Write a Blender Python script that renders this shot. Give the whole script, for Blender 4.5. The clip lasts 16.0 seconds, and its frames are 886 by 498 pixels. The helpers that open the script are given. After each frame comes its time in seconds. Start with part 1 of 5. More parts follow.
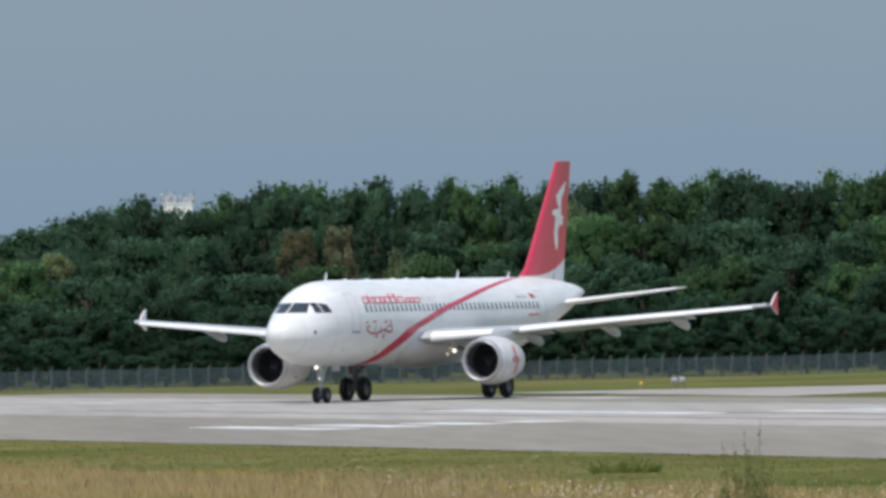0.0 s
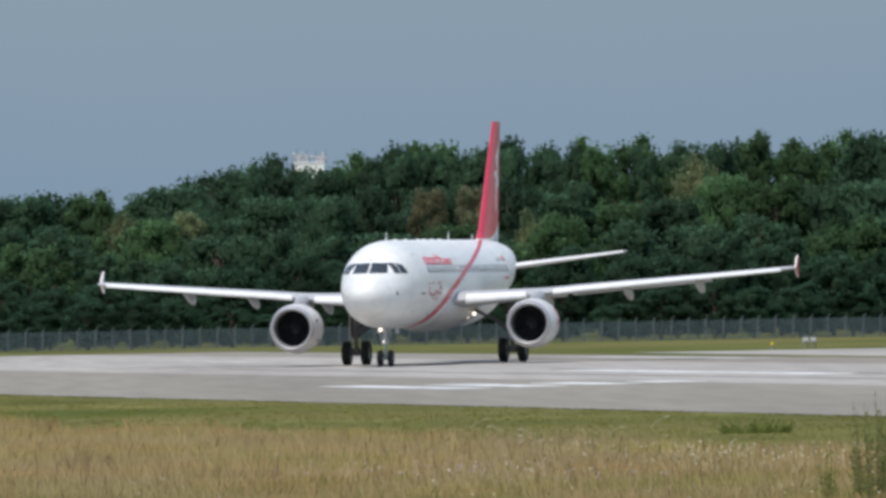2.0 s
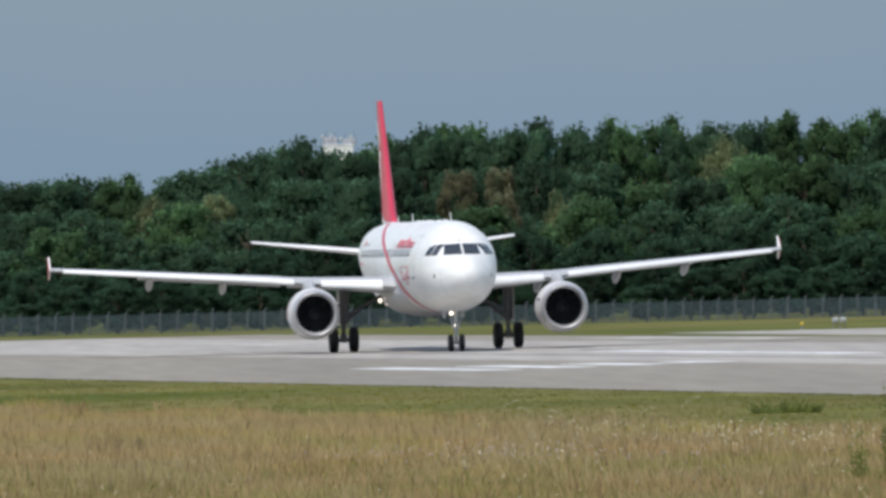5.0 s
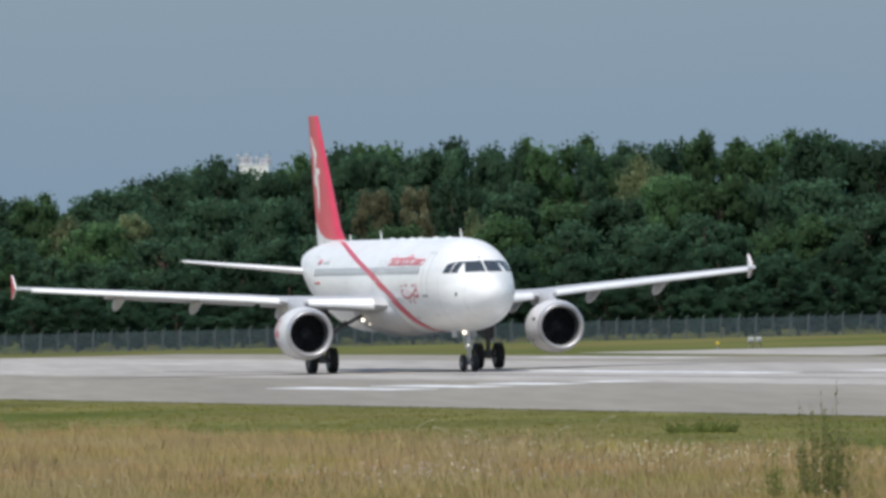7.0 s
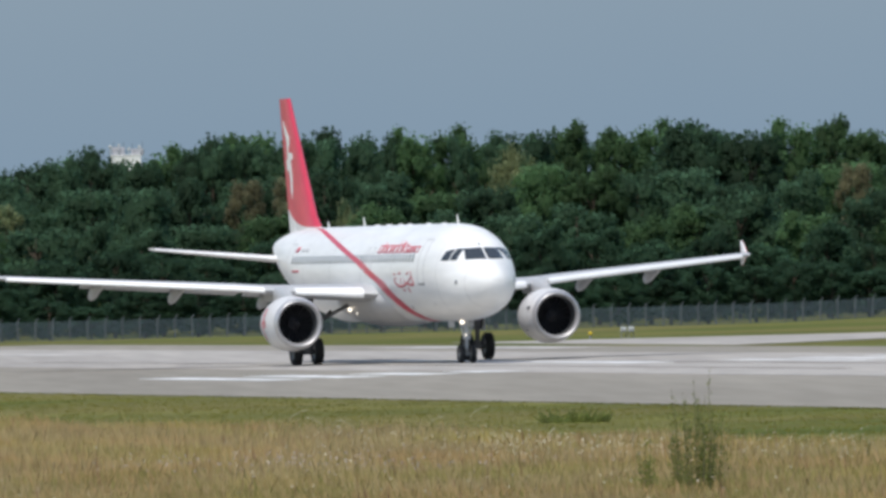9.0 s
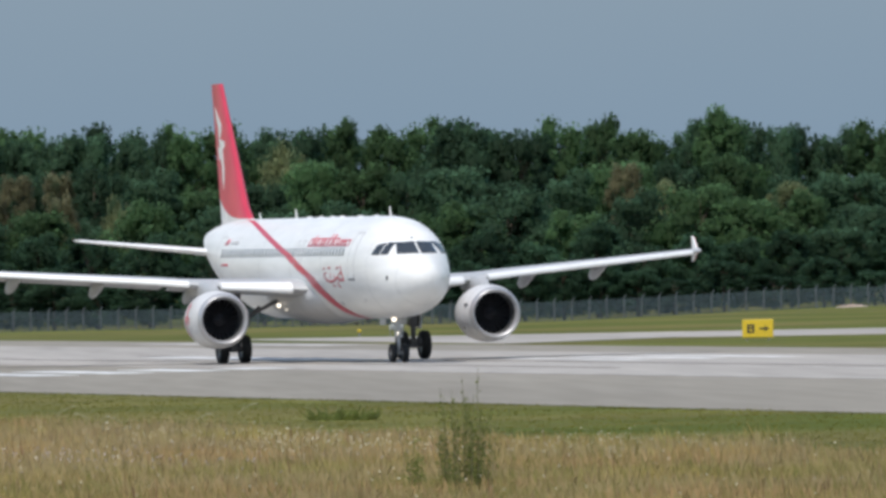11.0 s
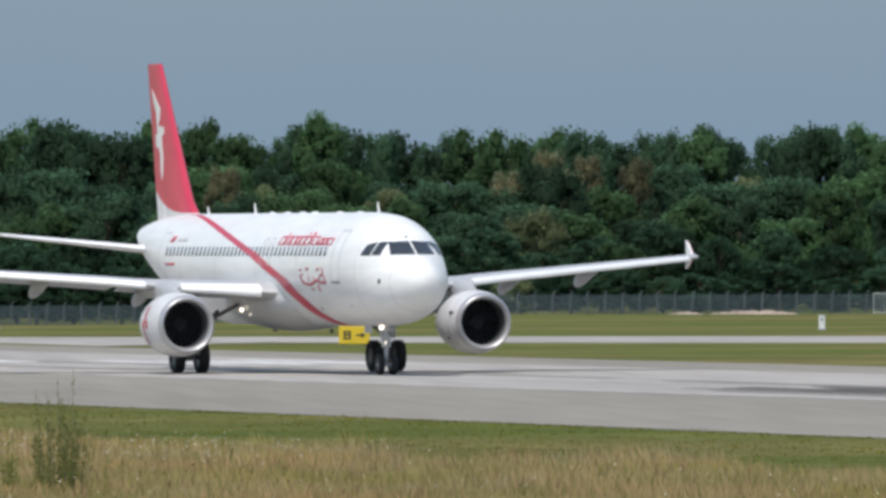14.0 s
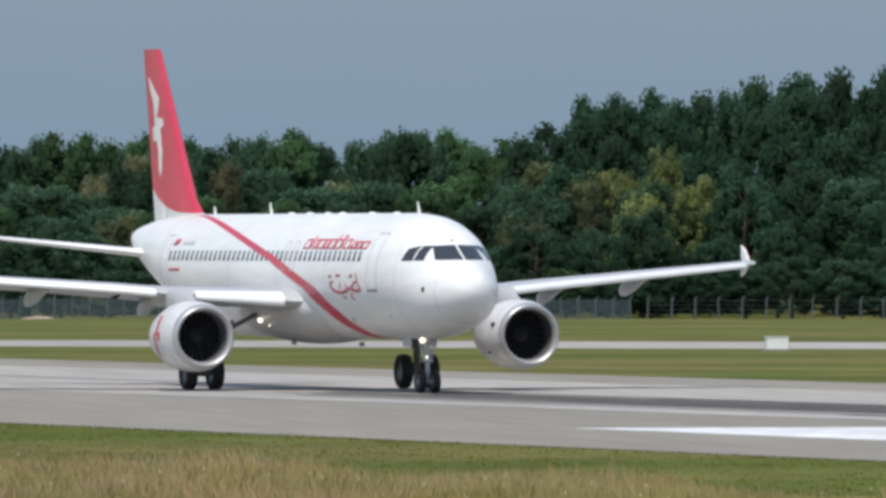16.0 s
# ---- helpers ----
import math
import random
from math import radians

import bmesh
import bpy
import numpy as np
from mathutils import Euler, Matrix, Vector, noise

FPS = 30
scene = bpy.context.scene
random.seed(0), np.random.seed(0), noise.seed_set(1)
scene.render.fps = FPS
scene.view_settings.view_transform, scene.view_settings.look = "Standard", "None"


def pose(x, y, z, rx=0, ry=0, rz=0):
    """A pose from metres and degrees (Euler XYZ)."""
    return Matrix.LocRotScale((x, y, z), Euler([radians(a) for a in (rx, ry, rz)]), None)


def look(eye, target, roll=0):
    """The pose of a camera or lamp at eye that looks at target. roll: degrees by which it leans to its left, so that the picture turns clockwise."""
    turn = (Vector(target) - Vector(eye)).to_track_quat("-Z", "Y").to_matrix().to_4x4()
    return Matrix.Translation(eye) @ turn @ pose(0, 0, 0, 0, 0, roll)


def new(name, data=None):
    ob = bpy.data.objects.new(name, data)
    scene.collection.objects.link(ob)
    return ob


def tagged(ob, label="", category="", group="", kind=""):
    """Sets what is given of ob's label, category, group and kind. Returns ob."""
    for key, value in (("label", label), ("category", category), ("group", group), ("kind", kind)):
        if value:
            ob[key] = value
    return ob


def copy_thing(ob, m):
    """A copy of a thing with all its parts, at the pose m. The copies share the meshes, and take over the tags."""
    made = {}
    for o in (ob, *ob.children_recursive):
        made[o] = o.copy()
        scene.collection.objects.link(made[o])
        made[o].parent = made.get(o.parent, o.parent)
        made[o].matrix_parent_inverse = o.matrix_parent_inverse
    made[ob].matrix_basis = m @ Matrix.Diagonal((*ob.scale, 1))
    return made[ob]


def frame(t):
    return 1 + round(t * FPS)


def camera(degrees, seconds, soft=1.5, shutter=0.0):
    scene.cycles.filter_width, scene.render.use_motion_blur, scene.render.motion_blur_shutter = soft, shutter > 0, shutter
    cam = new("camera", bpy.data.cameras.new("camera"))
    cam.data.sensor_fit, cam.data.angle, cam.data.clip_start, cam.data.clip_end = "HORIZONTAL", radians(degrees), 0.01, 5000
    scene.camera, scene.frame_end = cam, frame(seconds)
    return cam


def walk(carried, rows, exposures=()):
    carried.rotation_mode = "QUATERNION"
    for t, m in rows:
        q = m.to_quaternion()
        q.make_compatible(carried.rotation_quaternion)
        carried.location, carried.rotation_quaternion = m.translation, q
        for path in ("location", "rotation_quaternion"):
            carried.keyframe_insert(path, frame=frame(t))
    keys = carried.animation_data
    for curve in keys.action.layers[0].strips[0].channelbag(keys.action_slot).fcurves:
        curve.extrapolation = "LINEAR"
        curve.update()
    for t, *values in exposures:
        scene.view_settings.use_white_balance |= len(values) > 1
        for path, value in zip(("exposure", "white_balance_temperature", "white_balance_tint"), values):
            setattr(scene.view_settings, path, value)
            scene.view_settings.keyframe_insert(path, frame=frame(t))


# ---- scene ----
cam = camera(3.6358, 16.0, soft=3.3)
EYE = Vector((0.0, 0.0, 4.786))


def aim(yaw, pitch, roll):
    """The camera on its stand, turned right by yaw, up by pitch, leaning by roll (degrees)."""
    y, p = radians(yaw), radians(pitch)
    way = Vector((math.sin(y) * math.cos(p), math.cos(y) * math.cos(p), math.sin(p)))
    return look(EYE, EYE + way * 100, roll)


walk(cam, [
    (0.0, aim(2.6229, 0.2168, -1.222)),
    (0.5, aim(2.4870, 0.1490, -1.350)),
    (1.0, aim(2.3701, 0.0774, -1.253)),
    (1.5, aim(2.2185, 0.1420, -1.151)),
    (2.0, aim(2.0800, 0.0612, -1.055)),
    (2.5, aim(2.1247, 0.0100, -1.199)),
    (3.0, aim(1.9580, 0.0200, -1.406)),
    (3.2, aim(1.9487, 0.0350, -1.112)),
    (5.3, aim(1.9634, -0.0165, -1.525)),
    (5.5, aim(1.9926, 0.0540, -1.736)),
    (6.0, aim(2.1003, -0.0103, -1.624)),
    (6.5, aim(2.2259, 0.1494, -1.390)),
    (7.0, aim(2.3064, 0.0608, -1.356)),
    (7.5, aim(2.2961, 0.1039, -1.325)),
    (8.0, aim(2.4161, 0.1359, -1.375)),
    (8.5, aim(2.6291, 0.0607, -1.344)),
    (9.0, aim(2.8284, 0.0077, -1.458)),
    (9.5, aim(3.1070, -0.0389, -1.633)),
    (10.0, aim(3.4960, -0.0700, -1.411)),
    (10.2, aim(3.5489, -0.0610, -1.228)),
    (12.3, aim(4.3618, 0.0308, -0.612)),
    (12.5, aim(4.4412, 0.0249, -0.289)),
    (13.0, aim(4.7089, -0.0123, -0.345)),
    (13.5, aim(5.0180, -0.0705, -0.538)),
    (14.0, aim(5.4247, -0.0208, -0.110)),
    (14.5, aim(5.7925, -0.0140, -0.138)),
    (15.0, aim(6.3541, 0.0113, 0.093)),
    (15.5, aim(6.7449, 0.0596, 0.154)),
    (16.0, aim(7.1093, -0.0032, 0.094)),
])

# seconds; nose of the aeroplane over the ground, its heading in degrees
TAXI = [
    (0.0, 22.52, 666.24, 243.96),
    (0.5, 21.47, 661.51, 247.28),
    (1.0, 20.65, 656.70, 250.78),
    (1.5, 20.14, 651.98, 254.07),
    (2.0, 19.81, 647.28, 257.43),
    (2.5, 19.85, 642.68, 260.90),
    (3.0, 20.12, 638.23, 264.41),
    (3.2, 20.15, 636.53, 265.56),
    (5.3, 22.91, 619.30, 275.53),
    (5.5, 23.32, 617.63, 276.34),
    (6.0, 24.27, 613.31, 278.03),
    (6.5, 25.34, 608.75, 279.40),
    (7.0, 26.48, 603.99, 280.55),
    (7.5, 27.55, 599.06, 281.24),
    (8.0, 28.72, 593.88, 281.78),
    (8.5, 29.80, 588.41, 281.89),
    (9.0, 30.96, 582.55, 281.76),
    (9.5, 32.12, 576.27, 281.40),
    (10.0, 33.21, 569.53, 280.96),
    (10.2, 33.74, 566.56, 280.84),
    (12.3, 39.84, 532.48, 280.29),
    (12.5, 40.49, 528.94, 280.33),
    (13.0, 42.35, 519.37, 280.66),
    (13.5, 44.56, 509.09, 281.10),
    (14.0, 46.74, 498.34, 281.55),
    (14.5, 49.29, 486.84, 281.83),
    (15.0, 51.67, 474.77, 281.80),
    (15.5, 54.46, 461.86, 281.60),
    (16.0, 57.06, 448.69, 281.21),
]
# ---------------------------------------------------------------- light
SUN_ELEVATION, SUN_AZIMUTH = 61.0, 203.0     # azimuth clockwise from +y
world = bpy.data.worlds.new("sky")
scene.world = world
world.use_nodes = True
wn = world.node_tree.nodes
sky = wn.new("ShaderNodeTexSky")
sky.sky_type = "NISHITA"
sky.sun_disc = False
sky.sun_elevation = radians(SUN_ELEVATION)
sky.sun_rotation = radians(SUN_AZIMUTH)
sky.dust_density, sky.air_density, sky.ozone_density = 1.0, 1.2, 2.0
world.node_tree.links.new(sky.outputs[0], wn["Background"].inputs[0])
wn["Background"].inputs[1].default_value = 0.130
sun = new("sun", bpy.data.lights.new("sun", "SUN"))
sun.data.energy, sun.data.angle, sun.data.color = 3.35, radians(0.6), (1.0, 0.955, 0.885)
sa, se = radians(SUN_AZIMUTH), radians(SUN_ELEVATION)
to_sun = Vector((math.sin(sa) * math.cos(se), math.cos(sa) * math.cos(se), math.sin(se)))
sun.matrix_basis = look(to_sun * 50, (0, 0, 0))
scene.view_settings.exposure = 0.0


# ---------------------------------------------------------------- materials
def material(name, colour, rough=0.6, metal=0.0, vary=0.12, grain=4.0, coarse=0.4, bump=0.0, spec=0.5, random=0.0, island=0.0, coords="Object", stretch=(1, 1, 1), turn=0.0):
    """A surface with variation at two scales (grain and coarse, per metre), and a fine relief."""
    m = bpy.data.materials.new(name)
    m.use_nodes = True
    nt = m.node_tree
    n, link = nt.nodes, nt.links.new
    b = n["Principled BSDF"]
    b.inputs["Roughness"].default_value, b.inputs["Metallic"].default_value = rough, metal
    b.inputs["Specular IOR Level"].default_value = spec
    tc = n.new("ShaderNodeTexCoord")
    mp = n.new("ShaderNodeMapping")
    mp.inputs["Scale"].default_value = stretch
    mp.inputs["Rotation"].default_value = (0, 0, radians(turn))
    link(tc.outputs[coords], mp.inputs[0])
    value = None
    for scale, amount in ((grain, vary), (coarse, vary)):
        t = n.new("ShaderNodeTexNoise")
        t.inputs["Scale"].default_value, t.inputs["Detail"].default_value = scale, 5
        link(mp.outputs[0], t.inputs["Vector"])
        r = n.new("ShaderNodeMapRange")
        r.inputs[1].default_value, r.inputs[2].default_value = 0.3, 0.7
        r.inputs[3].default_value, r.inputs[4].default_value = 1 - amount, 1 + amount
        link(t.outputs[0], r.inputs[0])
        if value is None:
            value, fine = r.outputs[0], t.outputs[0]
        else:
            x = n.new("ShaderNodeMath")
            x.operation = "MULTIPLY"
            link(value, x.inputs[0])
            link(r.outputs[0], x.inputs[1])
            value = x.outputs[0]
    for amount, node, out in ((random, "ShaderNodeObjectInfo", "Random"), (island, "ShaderNodeNewGeometry", "Random Per Island")):
        if amount:
            g = n.new(node)
            r = n.new("ShaderNodeMapRange")
            r.inputs[3].default_value, r.inputs[4].default_value = 1 - amount, 1 + amount
            link(g.outputs[out], r.inputs[0])
            x = n.new("ShaderNodeMath")
            x.operation = "MULTIPLY"
            link(value, x.inputs[0])
            link(r.outputs[0], x.inputs[1])
            value = x.outputs[0]
    mix = n.new("ShaderNodeMix")
    mix.data_type, mix.blend_type = "RGBA", "MULTIPLY"
    mix.inputs["Factor"].default_value = 1.0
    mix.inputs["A"].default_value = (*colour, 1)
    link(value, mix.inputs["B"])
    link(mix.outputs["Result"], b.inputs["Base Color"])
    if bump:
        bp = n.new("ShaderNodeBump")
        bp.inputs["Strength"].default_value, bp.inputs["Distance"].default_value = bump, 0.05
        link(fine, bp.inputs["Height"])
        link(bp.outputs[0], b.inputs["Normal"])
    return m


def colour_source(m):
    """The mix node of a material that sets its base colour."""
    return [x for x in m.node_tree.nodes if x.bl_idname == "ShaderNodeMix"][0]


def island_ramp(m, stops, by="ShaderNodeNewGeometry", out="Random Per Island"):
    """Each island (or object) of a material takes a colour of its own out of the stops."""
    n, link = m.node_tree.nodes, m.node_tree.links.new
    g, r = n.new(by), n.new("ShaderNodeValToRGB")
    link(g.outputs[out], r.inputs[0])
    e = r.color_ramp.elements
    while len(e) < len(stops):
        e.new(0.5)
    for k, (p, c) in enumerate(stops):
        e[k].position, e[k].color = p, (*c, 1)
    link(r.outputs[0], colour_source(m).inputs["A"])
    return m


def glow(name, colour, strength):
    m = bpy.data.materials.new(name)
    m.use_nodes = True
    b = m.node_tree.nodes["Principled BSDF"]
    b.inputs["Base Color"].default_value = (*colour, 1)
    b.inputs["Emission Color"].default_value = (*colour, 1)
    b.inputs["Emission Strength"].default_value = strength
    return m


WHITE = material("white_paint", (0.83, 0.83, 0.815), 0.32, vary=0.055, grain=1.6, coarse=0.3, stretch=(0.4, 1, 2.2))
SCRIPT = material("dull_red_lettering", (0.46, 0.10, 0.12), 0.4, vary=0.1, grain=2)
GREY = material("grey_paint", (0.46, 0.47, 0.48), 0.4, vary=0.05, grain=2)
FAIRING = material("fairing_paint", (0.62, 0.62, 0.62), 0.4, vary=0.06, grain=1.5)
RED = material("red_paint", (0.62, 0.052, 0.095), 0.35, vary=0.05, grain=1.5)
METAL = material("bare_aluminium", (0.50, 0.50, 0.51), 0.42, metal=0.55, vary=0.05)
# greyer than the white paint; some of the nacelles' shade is in it
COWL = material("cowl_paint", (0.66, 0.66, 0.66), 0.4, vary=0.09, grain=2.2, coarse=0.6)
DARK_METAL = material("dark_metal", (0.10, 0.10, 0.11), 0.4, metal=0.7, vary=0.15)
# main gear metal, darkened: the shadow under the wing is in the colour
SHADED_STEEL = material("shaded_strut_metal", (0.15, 0.15, 0.155), 0.5, metal=0.35, vary=0.1)
DUCT = material("inlet_duct", (0.11, 0.115, 0.12), 0.4, vary=0.12)
RUBBER = material("tyre_rubber", (0.018, 0.018, 0.019), 0.75, vary=0.2)
# base lifted a little to stand in for sky reflected in the panes
GLASS = material("cockpit_glass", (0.045, 0.052, 0.06), 0.08, vary=0.05, spec=0.7)
CABIN = material("cabin_window", (0.20, 0.22, 0.24), 0.15, vary=0.1)
SEAM = material("door_seam", (0.54, 0.54, 0.55), 0.5, vary=0.1)
SEAM_PALE = material("skin_joint", (0.56, 0.56, 0.56), 0.5, vary=0.1)
LAMP = glow("landing_lamp", (1.0, 0.88, 0.72), 2.2)

ASPHALT = material("worn_asphalt", (0.274, 0.252, 0.214), 0.85, vary=0.09, grain=0.9, coarse=0.12, bump=0.05, stretch=(1, 0.06, 1), turn=-11.2)
CONCRETE = material("pale_concrete", (0.380, 0.355, 0.325), 0.85, vary=0.10, grain=0.8, coarse=0.13, bump=0.05, stretch=(1, 0.05, 1), turn=-11.2)
MARKING = material("runway_paint", (0.70, 0.70, 0.69), 0.7, vary=0.16, grain=1.2, coarse=0.3, stretch=(1, 0.15, 1), turn=-11.2)
FADED = material("faded_paint", (0.425, 0.40, 0.37), 0.8, vary=0.14, grain=1.2, coarse=0.3, stretch=(1, 0.15, 1), turn=-11.2)
SKID = material("rubber_deposit", (0.100, 0.094, 0.086), 0.85, vary=0.2, grain=0.4, coarse=0.06, stretch=(1, 0.15, 1))
EARTH = material("dug_earth", (0.33, 0.26, 0.21), 0.95, vary=0.25, grain=1.5, coarse=0.4, bump=0.3)
BARK = material("bark", (0.09, 0.07, 0.05), 0.9, vary=0.25, grain=6)
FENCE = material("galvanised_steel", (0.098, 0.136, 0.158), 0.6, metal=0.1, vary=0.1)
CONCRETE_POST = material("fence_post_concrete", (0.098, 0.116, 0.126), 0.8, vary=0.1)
GATE = material("gate_paint", (0.44, 0.46, 0.46), 0.6, vary=0.08)
YELLOW = material("sign_yellow", (0.72, 0.50, 0.03), 0.5, vary=0.05)
BLACK = material("sign_black", (0.03, 0.03, 0.03), 0.6, vary=0.1)
BOX_WHITE = material("box_white", (0.75, 0.75, 0.73), 0.5, vary=0.06)
BOX_GREY = material("box_grey", (0.25, 0.25, 0.25), 0.6, vary=0.1)


def leaf(name, colour, spread, other=None):
    m = material(name, colour, 0.65, vary=0.16, grain=0.30, coarse=0.07, island=spread, random=0.30, spec=0.11)
    # leaves let some light through
    n, link = m.node_tree.nodes, m.node_tree.links.new
    tr, mix = n.new("ShaderNodeBsdfTranslucent"), n.new("ShaderNodeMixShader")
    hue = n.new("ShaderNodeHueSaturation")
    hue.inputs["Value"].default_value = 2.6
    if other:
        # partly dried crown: two colours in patches
        tc, ns, rp = n.new("ShaderNodeTexCoord"), n.new("ShaderNodeTexNoise"), n.new("ShaderNodeValToRGB")
        ns.inputs["Scale"].default_value, ns.inputs["Detail"].default_value = 0.30, 4
        link(tc.outputs["Object"], ns.inputs["Vector"])
        link(ns.outputs[0], rp.inputs[0])
        for k, (p, c) in enumerate(((0.40, other), (0.52, colour))):
            rp.color_ramp.elements[k].position, rp.color_ramp.elements[k].color = p, (*c, 1)
        link(rp.outputs[0], colour_source(m).inputs["A"])
    link(colour_source(m).outputs["Result"], hue.inputs["Color"])
    link(hue.outputs[0], tr.inputs[0])
    mix.inputs[0].default_value = 0.6
    link(n["Principled BSDF"].outputs[0], mix.inputs[1])
    link(tr.outputs[0], mix.inputs[2])
    link(mix.outputs[0], n["Material Output"].inputs[0])
    return m


# blue raised in these two greens: a little haze is put into the colour
LEAF_DARK = leaf("leaf_dark", (0.039, 0.075, 0.042), 0.09)
LEAF_MID = leaf("leaf_mid", (0.052, 0.097, 0.042), 0.09)
LEAF_OLIVE = leaf("leaf_olive", (0.112, 0.130, 0.066), 0.09, (0.052, 0.090, 0.047))
# darker copy of the dark leaf: shade low in the wood is in its colour
LEAF_DEEP_SHADE = leaf("leaf_deep_shade", (0.031, 0.064, 0.036), 0.09)
LEAF_YELLOW = leaf("leaf_yellow", (0.142, 0.163, 0.062), 0.10, (0.064, 0.096, 0.045))
LEAF_TAN = leaf("leaf_tan", (0.136, 0.132, 0.076), 0.10, (0.058, 0.090, 0.046))

STRAW = island_ramp(material("dry_grass", (0.3, 0.25, 0.14), 0.8, vary=0.12, grain=0.4, coarse=0.10),
                    [(0.0, (0.485, 0.380, 0.206)), (0.35, (0.515, 0.400, 0.225)), (0.6, (0.455, 0.364, 0.186)), (0.8, (0.412, 0.352, 0.155)), (1.0, (0.455, 0.342, 0.184))])


def patchy(m, tint, scale, low, high):
    """Multiplies a grass colour by a tint in broad patches."""
    n, link = m.node_tree.nodes, m.node_tree.links.new
    src = colour_source(m)
    base = src.inputs["A"].links[0].from_socket
    geo, ns, rg, mx = n.new("ShaderNodeNewGeometry"), n.new("ShaderNodeTexNoise"), n.new("ShaderNodeMapRange"), n.new("ShaderNodeMix")
    ns.inputs["Scale"].default_value, ns.inputs["Detail"].default_value = scale, 4
    link(geo.outputs["Position"], ns.inputs["Vector"])
    rg.inputs[1].default_value, rg.inputs[2].default_value = low, high
    link(ns.outputs[0], rg.inputs[0])
    mx.data_type, mx.blend_type = "RGBA", "MULTIPLY"
    mx.inputs["B"].default_value = (*tint, 1)
    link(rg.outputs[0], mx.inputs["Factor"])
    link(base, mx.inputs["A"])
    link(mx.outputs["Result"], src.inputs["A"])


patchy(STRAW, (1.08, 0.95, 0.88), 0.11, 0.47, 0.60)
patchy(STRAW, (0.80, 0.88, 0.62), 0.10, 0.50, 0.64)
TURF = island_ramp(material("green_grass", (0.1, 0.14, 0.04), 0.8, vary=0.19, grain=0.3, coarse=0.07),
                   [(0.0, (0.132, 0.138, 0.018)), (0.5, (0.148, 0.146, 0.020)), (0.8, (0.172, 0.154, 0.028)), (1.0, (0.210, 0.174, 0.042))])
OLIVE = island_ramp(material("olive_grass", (0.2, 0.2, 0.08), 0.8, vary=0.12, grain=0.7, coarse=0.15),
                     [(0.0, (0.175, 0.185, 0.042)), (0.5, (0.245, 0.225, 0.065)), (1.0, (0.32, 0.27, 0.10))])


def thin(m, share):
    """Blades let part of the light through."""
    n, link = m.node_tree.nodes, m.node_tree.links.new
    tr, mix = n.new("ShaderNodeBsdfTranslucent"), n.new("ShaderNodeMixShader")
    link(colour_source(m).outputs["Result"], tr.inputs[0])
    mix.inputs[0].default_value = share
    link(n["Principled BSDF"].outputs[0], mix.inputs[1])
    link(tr.outputs[0], mix.inputs[2])
    link(mix.outputs[0], n["Material Output"].inputs[0])


for grass, share in ((STRAW, 0.35), (TURF, 0.3), (OLIVE, 0.35)):
    thin(grass, share)
LILAC = material("lilac_flower", (0.38, 0.33, 0.335), 0.8, vary=0.12)
FLOWER = material("white_flower", (0.52, 0.48, 0.36), 0.8, vary=0.1)
PALE_STALK = material("pale_stalk", (0.42, 0.39, 0.27), 0.8, vary=0.12)
STEM = material("green_stem", (0.15, 0.145, 0.07), 0.8, vary=0.15)
SHRUB = leaf("shrub_leaf", (0.165, 0.185, 0.055), 0.25)

# runway axes: along it towards the take-off end, and across it
AX = radians(281.2)
U2, N2 = (math.cos(AX), math.sin(AX)), (-math.sin(AX), math.cos(AX))


def rw(a, c, z=0.0):
    return (a * U2[0] + c * N2[0], a * U2[1] + c * N2[1], z)


def ground_material():
    m = material("meadow", (0.11, 0.14, 0.04), 0.9, vary=0.22, grain=0.35, coarse=0.05, bump=0.3)
    n, link = m.node_tree.nodes, m.node_tree.links.new
    geo = n.new("ShaderNodeNewGeometry")
    dot = n.new("ShaderNodeVectorMath")
    dot.operation = "DOT_PRODUCT"
    dot.inputs[1].default_value = (N2[0], N2[1], 0)
    link(geo.outputs["Position"], dot.inputs[0])
    wob = n.new("ShaderNodeTexNoise")
    wob.inputs["Scale"].default_value, wob.inputs["Detail"].default_value = 0.08, 6
    link(geo.outputs["Position"], wob.inputs["Vector"])
    add = n.new("ShaderNodeMath")
    add.operation = "MULTIPLY_ADD"
    add.inputs[1].default_value = 9.0
    link(wob.outputs[0], add.inputs[0])
    link(dot.outputs["Value"], add.inputs[2])
    ramp = n.new("ShaderNodeMapRange")
    ramp.inputs[1].default_value, ramp.inputs[2].default_value = 84.0, 92.0
    link(add.outputs[0], ramp.inputs[0])
    # patches of dry turf in the green
    pat = n.new("ShaderNodeTexNoise")
    pat.inputs["Scale"].default_value, pat.inputs["Detail"].default_value = 0.035, 7
    link(geo.outputs["Position"], pat.inputs["Vector"])
    pr = n.new("ShaderNodeValToRGB")
    pr.color_ramp.elements[0].position, pr.color_ramp.elements[0].color = 0.40, (0.090, 0.110, 0.020, 1)
    pr.color_ramp.elements[1].position, pr.color_ramp.elements[1].color = 0.62, (0.152, 0.136, 0.044, 1)
    link(pat.outputs[0], pr.inputs[0])
    mix = n.new("ShaderNodeMix")
    mix.data_type = "RGBA"
    mix.inputs["A"].default_value = (0.26, 0.20, 0.10, 1)
    link(ramp.outputs[0], mix.inputs["Factor"])
    link(pr.outputs[0], mix.inputs["B"])
    link(mix.outputs["Result"], colour_source(m).inputs["A"])
    return m


MEADOW = ground_material()
for flat in (MEADOW, ASPHALT, CONCRETE, STRAW, TURF, SKID):
    flat.node_tree.nodes["Principled BSDF"].inputs["Specular IOR Level"].default_value = 0.08


